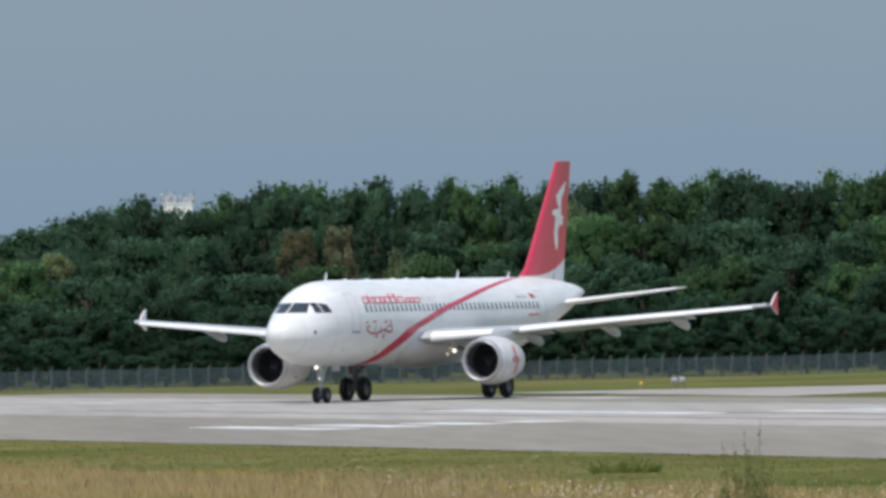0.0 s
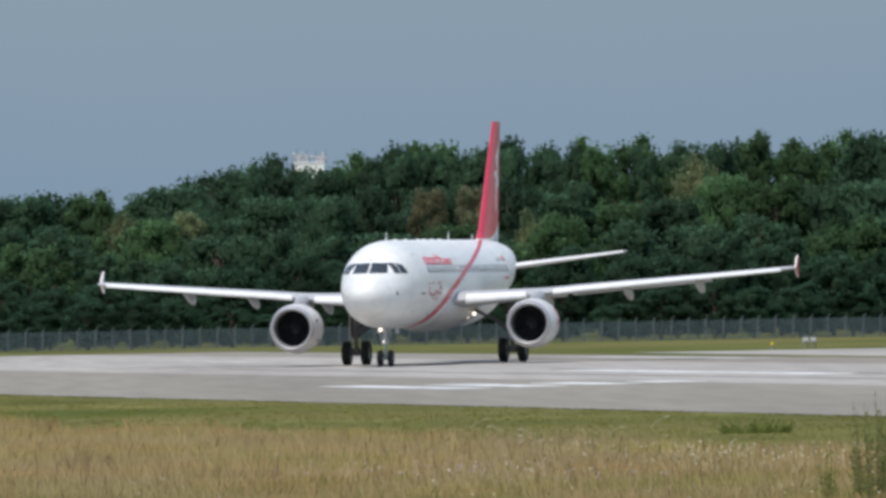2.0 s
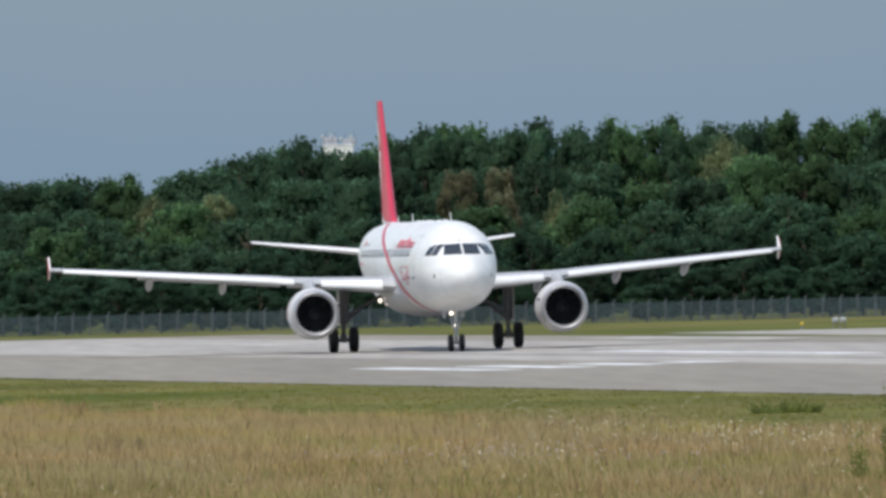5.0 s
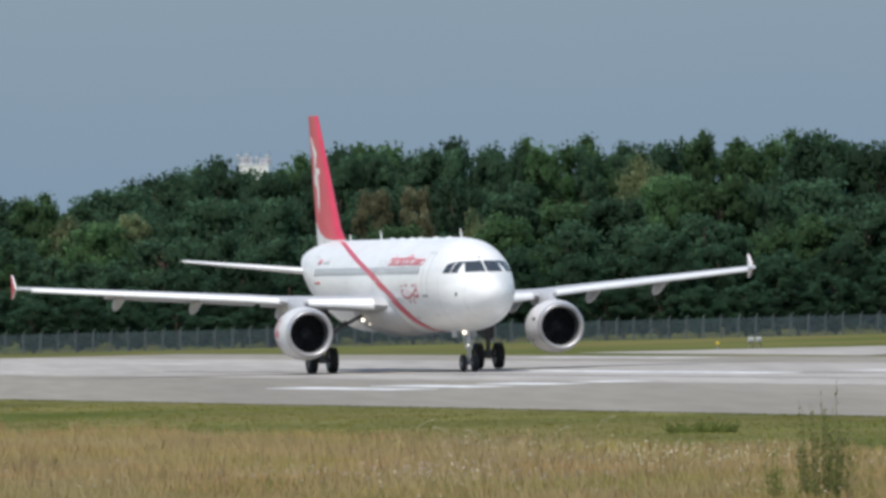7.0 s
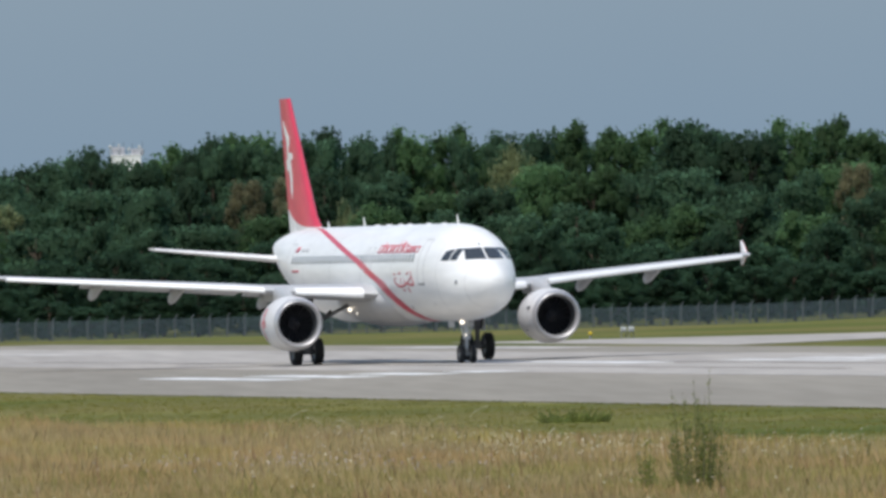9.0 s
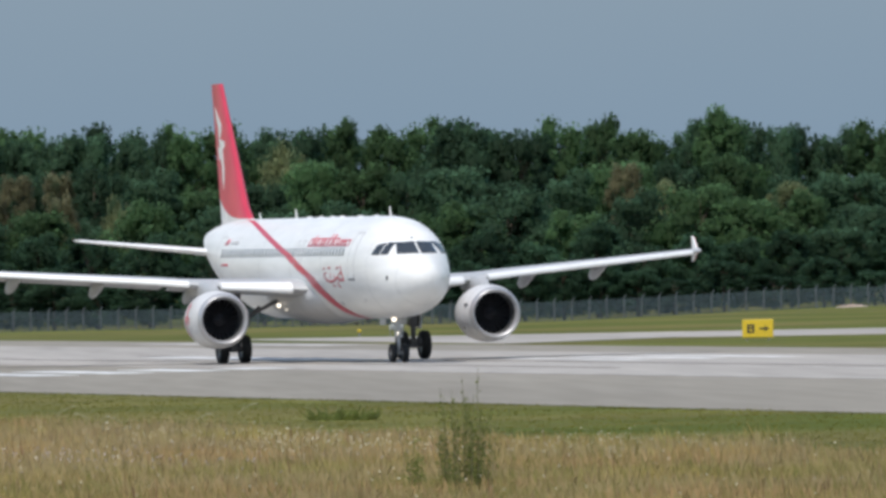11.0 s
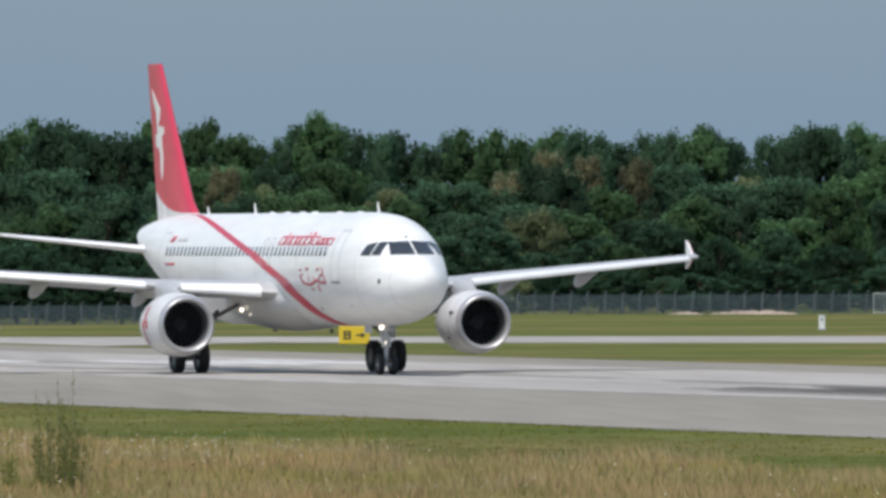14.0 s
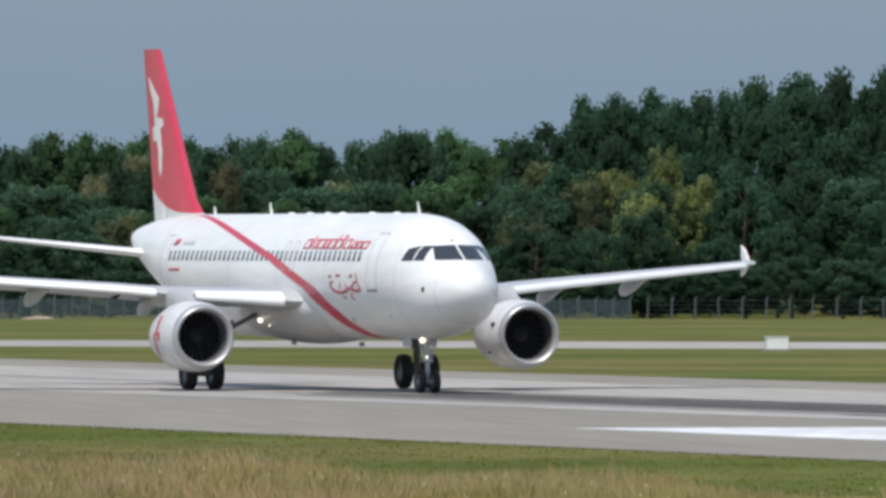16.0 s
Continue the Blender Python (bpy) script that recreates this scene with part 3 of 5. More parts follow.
        # flaps set for take-off
        for y0, y1 in ((2.2, 6.2), (6.5, 12.9)):
            loops = []
            for i in range(5):
                y = y0 + (y1 - y0) * i / 4
                le, te, z, th = wing_at(y)
                loops.append(airfoil(te - 0.55, te + 0.55, z - 0.02, z - 0.22, side * y, 0.09, 6))
            rings("flap", loops, GREY, root, "grey flap, lowered a little")
        for y in (5.35, 9.1, 12.4):
            le, te, z, th = wing_at(y)
            loops = []
            for i in range(13):
                u = i / 12
                r = 0.27 * max(math.sin(math.pi * min(u ** 1.7, 1)), 0) ** 0.6 + 0.005
                s = te - 2.0 + 3.0 * u
                loops.append([(-s, side * y + 0.62 * r * math.sin(a), z - 0.16 - 0.46 * u * u + r * 1.1 * math.cos(a)) for a in [2 * math.pi * j / 14 for j in range(14)]])
            rings("flap_fairing", loops, GREY, root, "grey flap track fairing")
        # wing tip fence: white inside, red outside
        le, te, z, th = wing_at(16.9)
        tip = [(le + 0.62, z + 0.04), (le + 1.18, z + 0.52), (te - 0.08, z + 0.64), (te - 0.16, z + 0.04), (te - 0.06, z - 0.42), (le + 1.24, z - 0.34)]
        for name, mat, y0, y1, lab in (("wingtip_fence", WHITE, 16.88, 16.95, "white wing tip fence"), ("fence_skin", RED, 16.952, 16.965, "red outer skin of the wing tip fence")):
            bm = bmesh.new()
            a = [bm.verts.new((-s, side * y0, zz)) for s, zz in tip]
            b = [bm.verts.new((-s, side * y1, zz)) for s, zz in tip]
            bm.faces.new(a)
            bm.faces.new(b)
            for i in range(6):
                bm.faces.new((a[i], b[i], b[(i + 1) % 6], a[(i + 1) % 6]))
            part(name, bm, mat, root, lab)
        # tailplane
        loops = []
        for i in range(9):
            u = i / 8
            y = 0.35 + 5.85 * u
            loops.append(airfoil(31.3 + 3.75 * u, 35.4 + 1.15 * u, 4.44 + 0.70 * u, 4.50 + 0.70 * u, side * y, 0.34 - 0.22 * u, 8))
        rings("tailplane", loops, WHITE, root, "white tailplane")

        # engine
        cy, cz = side * 5.68, 1.84
        out = [(11.36, 0.90), (11.31, 0.955), (11.36, 1.015), (11.52, 1.07)]
        nac = [(11.52, 1.07), (11.9, 1.135), (12.4, 1.175), (13.0, 1.165), (13.6, 1.10), (14.2, 0.99), (14.75, 0.86), (14.75, 0.82), (14.3, 0.9)]
        eng = revolve("engine_nacelle", nac, (0, cy, cz), COWL, root, "white engine nacelle")
        for s0, r0 in ((11.95, 1.142), (12.75, 1.171), (13.62, 1.098)):
            revolve("cowl_seam", [(s0, r0 - 0.01), (s0, r0 + 0.006), (s0 + 0.03, r0 + 0.006), (s0 + 0.03, r0 - 0.01)], (0, cy, cz), SEAM, eng, "grey cowl joint")
        revolve("intake_lip", [(11.50, 0.84)] + [(11.41, 0.865)] + out, (0, cy, cz), METAL, eng, "bare metal intake lip")
        revolve("intake_duct", [(11.50, 0.84), (11.8, 0.825), (12.3, 0.85), (12.42, 0.86), (12.42, 0.02)], (0, cy, cz), DUCT, eng, "dark intake duct")
        revolve("core_nozzle", [(14.3, 0.72), (14.9, 0.62), (15.6, 0.43), (15.6, 0.38), (15.3, 0.36)], (0, cy, cz), DARK_METAL, eng, "dark metal core nozzle")
        revolve("exhaust_plug", [(15.2, 0.30), (15.8, 0.22), (16.3, 0.03)], (0, cy, cz), DARK_METAL, eng)
        # fan, turning: hub and blades about its own centre
        loops = []
        for r, x, tw in ((0.01, 0.30, 0), (0.12, 0.16, 0), (0.24, 0.0, 0.0), (0.26, -0.02, 0.05), (0.55, -0.03, 0.08), (0.82, -0.05, 0.10)):
            loops.append([(x + tw * (-1) ** j, r * math.cos(2 * math.pi * j / 48), r * math.sin(2 * math.pi * j / 48)) for j in range(48)])
        fan = rings("fan", loops, DARK_METAL, eng, "dark fan with spinner", cap=(True, False))
        fan.location = (-12.28, cy, cz)
        FANS.append(fan)
        # pylon
        loops = []
        for s0, s1, zz, w in ((12.0, 16.6, cz + 0.95, 0.27), (12.35, 17.2, cz + 1.20, 0.27), (13.0, 17.4, cz + 1.46, 0.24), (13.9, 17.4, cz + 1.53, 0.13)):
            loops.append([(-(s0 + (s1 - s0) * u), cy + w * v, zz) for u, v in ((0, 0), (0.12, 0.7), (0.4, 1), (1, 0.2), (1, -0.2), (0.4, -1), (0.12, -0.7))])
        rings("pylon", loops, GREY, eng, "grey engine pylon")
        # red mark on the cowl
        for k, (a0, a1, s0, s1) in enumerate(((-0.62, 0.05, 13.0, 13.22), (0.05, 0.62, 12.85, 13.08), (-0.12, 0.12, 12.55, 13.4))):
            for fl_side in (side,):
                verts = []
                for i in range(7):
                    a = a0 + (a1 - a0) * i / 6
                    for s in (s0, s1):
                        r = float(np.interp(s, [p[0] for p in nac[:7]], [p[1] for p in nac[:7]])) + 0.012
                        verts.append((-s, cy + fl_side * r * math.cos(a), cz + r * math.sin(a)))
                link_mesh("cowl_mark", verts, [(2 * i, 2 * i + 1, 2 * i + 3, 2 * i + 2) for i in range(6)], RED, eng, "red mark on the cowl")
        # nacelle strake and vents
        bm = bmesh.new()
        box(bm, (-12.05, cy + side * -1.16, cz + 0.30), (-11.85, cy + side * -1.05, cz + 0.42), 0.02)
        box(bm, (-12.5, cy + side * -1.10, cz - 0.62), (-12.4, cy + side * -0.98, cz - 0.55), 0.01)
        part("cowl_vent", bm, DARK_METAL, eng)

        # main landing gear
        gy = side * 3.795
        bm = bmesh.new()
        tube(bm, (-17.71, gy, 0.56), (-17.60, gy, 1.55), 0.10, 0.10, 12)
        tube(bm, (-17.60, gy, 1.35), (-17.3, gy, 3.0), 0.20, 0.27, 12)
        tube(bm, (-17.71, gy - 0.5, 0.58), (-17.71, gy + 0.5, 0.58), 0.09, 0.09, 10)
        tube(bm, (-17.55, gy, 1.6), (-16.9, side * 2.1, 2.55), 0.075, 0.075, 8)
        tube(bm, (-17.9, gy, 0.75), (-17.95, gy, 1.3), 0.05, 0.05, 8)
        tube(bm, (-17.62, gy, 1.30), (-18.0, side * 2.6, 2.3), 0.07, 0.07, 8)
        box(bm, (-17.82, gy - 0.16, 0.46), (-17.58, gy + 0.16, 0.86), 0.05)
        tube(bm, (-17.45, gy + 0.13, 1.5), (-17.3, gy + 0.13, 2.6), 0.06, 0.06, 8)
        gear = part("main_gear", bm, SHADED_STEEL, root, "steel main landing gear leg", smooth=False)
        bm = bmesh.new()
        box(bm, (-18.0, gy + side * 0.20, 1.25), (-17.2, gy + side * 0.24, 2.85), 0.015)
        part("gear_door", bm, WHITE, gear, "white leg door")
        for k in (-0.465, 0.465):
            wheel("wheel", root, (-17.71, gy + k, 0.585), 0.585, 0.40)
        # root landing light
        bm = bmesh.new()
        bmesh.ops.create_uvsphere(bm, u_segments=16, v_segments=10, radius=0.085, matrix=Matrix.Translation((-16.1, side * 2.24, 2.34)))
        part("landing_light", bm, LAMP, root, "lit landing light")
        bm = bmesh.new()
        bmesh.ops.create_uvsphere(bm, u_segments=12, v_segments=8, radius=0.028, matrix=Matrix.Translation((-15.9, side * 1.98, 2.16)))
        part("runway_light", bm, LAMP, root, "small lit turn-off light")

    # nose landing gear
    bm = bmesh.new()
    tube(bm, (-5.07, 0, 0.38), (-5.07, 0, 1.2), 0.065, 0.065, 12)
    tube(bm, (-5.07, 0, 1.05), (-5.1, 0, 2.2), 0.10, 0.11, 12)
    tube(bm, (-5.07, -0.34, 0.38), (-5.07, 0.34, 0.38), 0.06, 0.06, 10)
    tube(bm, (-5.1, 0, 1.3), (-6.2, 0, 2.1), 0.06, 0.06, 8)
    tube(bm, (-4.95, 0, 0.55), (-4.9, 0, 1.05), 0.035, 0.035, 8)
    box(bm, (-5.05, -0.26, 1.62), (-4.96, 0.26, 1.70), 0.01)
    tube(bm, (-5.0, -0.16, 1.05), (-5.0, 0.16, 1.05), 0.05, 0.05, 8)
    tube(bm, (-5.02, -0.13, 1.1), (-5.1, -0.30, 1.9), 0.03, 0.03, 6)
    tube(bm, (-5.02, 0.13, 1.1), (-5.1, 0.30, 1.9), 0.03, 0.03, 6)
    box(bm, (-5.0, -0.09, 1.25), (-4.92, 0.09, 1.45), 0.015)
    ng = part("nose_gear", bm, GREY, root, "grey painted nose landing gear leg")
    for y in (-0.43, 0.43):
        bm = bmesh.new()
        box(bm, (-6.3, y - 0.02, 1.52), (-5.4, y + 0.02, 1.98), 0.012)
        part("gear_door", bm, GREY, ng, "white nose gear door")
    for y in (-0.25, 0.25):
        wheel("wheel", root, (-5.07, y, 0.385), 0.385, 0.23)
    for y, z, r in ((-0.2, 1.73, 0.085), (-0.05, 1.18, 0.035)):
        bm = bmesh.new()
        bmesh.ops.create_uvsphere(bm, u_segments=16, v_segments=10, radius=r, matrix=Matrix.Translation((-4.95, y, z)))
        part("taxi_light", bm, LAMP, root, "lit taxi light")

    # fin and rudder
    def fin_at(z):
        u = (z - 5.6) / 6.05
        return 29.85 + 4.78 * u, 35.25 + 1.30 * u, 0.50 - 0.28 * u
    for name, k0, k1, gap in (("fin", 0.0, 0.70, 0.0), ("rudder", 0.705, 1.0, 0.0)):
        loops = []
        for i in range(15):
            z = 5.55 + 6.1 * i / 14
            le, te, th = fin_at(z)
            if name == "fin":
                le -= 1.1 * max(0.0, 1 - (z - 5.55) / 0.95) ** 2
            up, low = [], []
            for j in range(11):
                u = (j / 10) ** (1.5 if k0 == 0 else 1)
                v = k0 + (k1 - k0) * u
                t = th * (1.48 * math.sqrt(v) - 0.63 * v - 1.76 * v * v + 1.42 * v ** 3 - 0.51 * v ** 4) * 1.05
                s = le + (te - le) * v
                up.append((-s, t, z))
                low.append((-s, -t, z))
            loops.append(up + (low[-1:0:-1] if k0 == 0 else low[::-1]))
        rings(name, loops, FIN, root, "red fin with a pale foot")
    # white gull emblem, a plain flat shape on both faces of the fin
    gull = [(35.73, 10.70), (35.10, 10.38), (34.26, 9.93), (34.36, 9.57), (34.62, 9.30), (33.75, 9.22), (33.68, 9.0), (34.1, 8.87), (33.98, 8.44), (33.83, 8.08), (33.92, 7.52), (34.18, 7.18),
            (34.34, 7.60), (34.36, 8.16), (34.62, 8.48), (35.10, 8.44), (35.22, 8.92), (34.86, 8.98), (34.98, 9.78), (35.48, 10.2)]
    for side in (1, -1):
        bm = bmesh.new()
        vs = []
        for s, z in gull:
            le, te, th = fin_at(z)
            v = min(max((s - le) / (te - le), 0.02), 0.98)
            t = th * (1.48 * math.sqrt(v) - 0.63 * v - 1.76 * v * v + 1.42 * v ** 3 - 0.51 * v ** 4) * 1.05
            vs.append(bm.verts.new((-s, side * (t + 0.012), z)))
        f = bm.faces.new(vs)
        r = bmesh.ops.extrude_face_region(bm, geom=[f])
        for v in r["geom"]:
            if isinstance(v, bmesh.types.BMVert):
                v.co.y -= side * 0.03
        bmesh.ops.triangulate(bm, faces=bm.faces)
        part("fin_emblem", bm, WHITE, root, "white bird-like emblem")
    # tail cone outlet
    revolve("tail_outlet", [(37.4, 0.14), (37.7, 0.13), (37.7, 0.09), (37.4, 0.08)], (0, 0, 5.09), DARK_METAL, root, seg=16)
    return root


def wheel(name, root, at, r, w):
    """A rim with its tyre, turning about its axle."""
    seg = 28
    hub = []
    for y, q in ((-w * 0.30, 0.08), (-w * 0.34, r * 0.50), (-w * 0.40, r * 0.56), (w * 0.40, r * 0.56), (w * 0.34, r * 0.50), (w * 0.30, 0.08)):
        hub.append([(q * math.cos(2 * math.pi * j / seg), y, q * math.sin(2 * math.pi * j / seg)) for j in range(seg)])
    rim = rings(name, hub, DARK_METAL, root, "dark steel wheel rim")
    rim.location = at
    tyre = []
    for y, q in ((-0.40, 0.55), (-0.49, 0.68), (-0.50, 0.80), (-0.44, 0.93), (-0.30, 0.99), (0, 1.0), (0.30, 0.99), (0.44, 0.93), (0.50, 0.80), (0.49, 0.68), (0.40, 0.55)):
        tyre.append([(q * r * math.cos(2 * math.pi * j / seg), y * w, q * r * math.sin(2 * math.pi * j / seg)) for j in range(seg)])
    rings("tyre", tyre, RUBBER, rim, "black rubber tyre", cap=(False, False))
    WHEELS.append((rim, r))


def fin_material():
    """Red paint with a pale foot below a curve that rises towards the rudder."""
    m = material("fin_paint", (0.62, 0.052, 0.095), 0.35, vary=0.05, grain=1.5)
    n, link = m.node_tree.nodes, m.node_tree.links.new
    tc, sep = n.new("ShaderNodeTexCoord"), n.new("ShaderNodeSeparateXYZ")
    link(tc.outputs["Object"], sep.inputs[0])
    u = n.new("ShaderNodeMapRange")
    u.inputs[1].default_value, u.inputs[2].default_value = -29.4, -35.4
    link(sep.outputs["X"], u.inputs[0])
    p = n.new("ShaderNodeMath")
    p.operation = "POWER"
    p.inputs[1].default_value = 3.0
    link(u.outputs[0], p.inputs[0])
    q = n.new("ShaderNodeMath")
    q.operation = "MULTIPLY_ADD"
    q.inputs[1].default_value, q.inputs[2].default_value = 0.85, 5.93
    link(p.outputs[0], q.inputs[0])
    g = n.new("ShaderNodeMath")
    g.operation = "GREATER_THAN"
    link(sep.outputs["Z"], g.inputs[0])
    link(q.outputs[0], g.inputs[1])
    mix = n.new("ShaderNodeMix")
    mix.data_type = "RGBA"
    mix.inputs["A"].default_value, mix.inputs["B"].default_value = (0.74, 0.74, 0.74, 1), (0.62, 0.052, 0.095, 1)
    base = colour_source(m)
    link(g.outputs[0], mix.inputs["Factor"])
    link(mix.outputs["Result"], base.inputs["A"])
    return m


FIN = fin_material()
WHEELS, FANS = [], []
airliner = build_airliner()


# ---------------------------------------------------------------- woods, fence, things on the field
def leaf_cloud(rng, lobes, count, size):
    """Small leaf sprays over the skins of the lobes, with leaf masses inside: verts, faces, normals."""
    w = np.array([l[3] ** 2 for l in lobes])
    pick = rng.choice(len(lobes), count, p=w / w.sum())
    L = np.array(lobes)[pick]
    d = rng.normal(size=(count, 3))
    d[:, 2] = d[:, 2] * 0.9 + 0.25
    d /= np.linalg.norm(d, axis=1)[:, None]
    rad = L[:, 3] * (1.18 - 0.78 * rng.uniform(0, 1, count) ** 1.2)
    c = L[:, :3] + d * rad[:, None] * np.array([1, 1, 0.85])
    nrm = d + rng.normal(scale=0.5, size=(count, 3))
    nrm /= np.linalg.norm(nrm, axis=1)[:, None]
    t = np.cross(nrm, rng.normal(size=(count, 3)))
    t /= np.linalg.norm(t, axis=1)[:, None]
    b = np.cross(nrm, t)
    s = size * rng.uniform(0.6, 1.35, count)[:, None]
    k = rng.uniform(0.55, 1.0, (4, count, 1))
    p0, p1, p2 = c + t * s * k[0] * 1.2, c + b * s * k[1] - t * s * 0.6 * k[2], c - b * s * k[3] - t * s * 0.6 * k[2]
    turned = (np.cross(p1 - p0, p2 - p0) * d).sum(1) < 0
    p1[turned], p2[turned] = p2[turned].copy(), p1[turned].copy()
    v = np.stack([p0, p1, p2], 1).reshape(-1, 3)
    f = np.arange(count * 3).reshape(-1, 3)
    mid = c.mean(0) - np.array([0, 0, 2.0])
    out = c - mid
    out /= np.linalg.norm(out, axis=1)[:, None]
    soft = out * 0.75 + d * 0.35 + nrm * 0.35
    soft /= np.linalg.norm(soft, axis=1)[:, None]
    normals = np.repeat(soft, 3, axis=0)
    # lumpy masses of leaves inside the sprays
    bm = bmesh.new()
    bmesh.ops.create_icosphere(bm, subdivisions=1, radius=1)
    ball = np.array([q.co[:] for q in bm.verts])
    tri = np.array([[q.index for q in fc.verts] for fc in bm.faces])
    bm.free()
    for x, y, z, r in lobes:
        k = len(v)
        lump = ball * (r * (0.62 + rng.normal(scale=0.10, size=len(ball))))[:, None] * np.array([1, 1, 0.85])
        v = np.concatenate([v, lump + np.array([x, y, z])])
        f = np.concatenate([f, tri + k])
        side = np.array([x, y, z]) + lump - mid
        normals = np.concatenate([normals, side / np.linalg.norm(side, axis=1)[:, None]])
    return v, f, normals


def quick_mesh(name, v, f, mat, normals=None):
    me = bpy.data.meshes.new(name)
    k = f.shape[1]
    me.vertices.add(len(v))
    me.vertices.foreach_set("co", np.ascontiguousarray(v, dtype=np.float32).ravel())
    me.loops.add(f.size)
    me.loops.foreach_set("vertex_index", f.astype(np.int32).ravel())
    me.polygons.add(len(f))
    me.polygons.foreach_set("loop_start", np.arange(0, f.size, k, dtype=np.int32))
    me.materials.append(mat)
    me.update(calc_edges=True)
    me.validate()
    if normals is not None:
        me.polygons.foreach_set("use_smooth", [True] * len(me.polygons))
        me.normals_split_custom_set_from_vertices(normals.tolist())
    return me


def make_tree(seed, tall, wide, mat, count=6300, size=0.255):
    """A broad-leaved tree: tapered trunk with limbs, and a crown of leaf sprays on uneven lobes."""
    rng = np.random.default_rng(seed)
    root = tagged(new("tree"), "", "tree")
    lobes = []
    n = 58
    for i in range(n):
        u = (i + 0.5) / n
        z = tall * (0.10 + 0.76 * u)
        prof = math.sqrt(max(1 - ((u - 0.42) / 0.66) ** 2, 0.05))
        a = i * 2.4 + rng.uniform(-0.6, 0.6)
        r = wide * prof * rng.uniform(0.30, 0.95)
        q = wide * rng.uniform(0.12, 0.30)
        lobes.append((r * math.cos(a), r * math.sin(a), z, q))
    for k in range(3):
        a, q = rng.uniform(0, 6.28), wide * rng.uniform(0.20, 0.30)
        lobes.append((0.34 * wide * math.cos(a), 0.34 * wide * math.sin(a), tall * rng.uniform(0.9, 1.0) - q * 0.85, q))
    bm = bmesh.new()
    tube(bm, (0, 0, -1.0), (0.1, 0, tall * 0.45), 0.30, 0.20, 8)
    tube(bm, (0.1, 0, tall * 0.45), (0, 0, tall * 0.86), 0.20, 0.05, 7)
    for l in lobes[::3]:
        z0 = min(l[2] * 0.75, tall * 0.7)
        tube(bm, (0.05, 0, z0), (l[0] * 0.8, l[1] * 0.8, l[2]), 0.10, 0.03, 5)
    part("trunk", bm, BARK, root, "brown trunk with limbs")
    v, f, normals = leaf_cloud(rng, lobes, count, size)
    crown = new("crown", quick_mesh("crown", v, f, mat, normals))
    crown.parent = root
    return root


def place(template, x, y, z, scale, turn, label):
    t = copy_thing(template, pose(x, y, z, 0, 0, turn))
    t.scale = scale
    t["label"] = label
    return t


def bearing(az, d):
    a = radians(az)
    return math.sin(a) * d, math.cos(a) * d


# height of the wood's skyline over the eye, in degrees, by bearing
SKY_AZ = [-0.6, 0.0, 0.8, 1.1, 1.37, 1.62, 1.83, 2.04, 2.2, 2.34, 2.53, 2.63, 2.78, 2.9, 3.0, 3.18, 3.4, 3.57, 3.84, 4.02, 4.17, 4.3, 4.43, 4.71, 4.87, 4.97, 5.05, 5.17, 5.33, 5.68, 5.96, 6.1, 6.24, 6.36, 6.5, 6.67, 6.9, 7.08, 7.22, 7.4, 7.52, 7.7, 8.05, 8.12, 8.31, 8.58, 8.9, 9.4]
SKY_EL = [0.30, 0.31, 0.32, 0.37, 0.44, 0.45, 0.46, 0.50, 0.46, 0.51, 0.45, 0.50, 0.46, 0.49, 0.46, 0.485, 0.505, 0.47, 0.51, 0.46, 0.50, 0.47, 0.50, 0.44, 0.53, 0.52, 0.46, 0.49, 0.435, 0.44, 0.46, 0.445, 0.415, 0.47, 0.48, 0.405, 0.49, 0.50, 0.45, 0.435, 0.46, 0.615, 0.645, 0.59, 0.675, 0.73, 0.72, 0.73]


def skyline(az):
    return float(np.interp(az, SKY_AZ, SKY_EL))


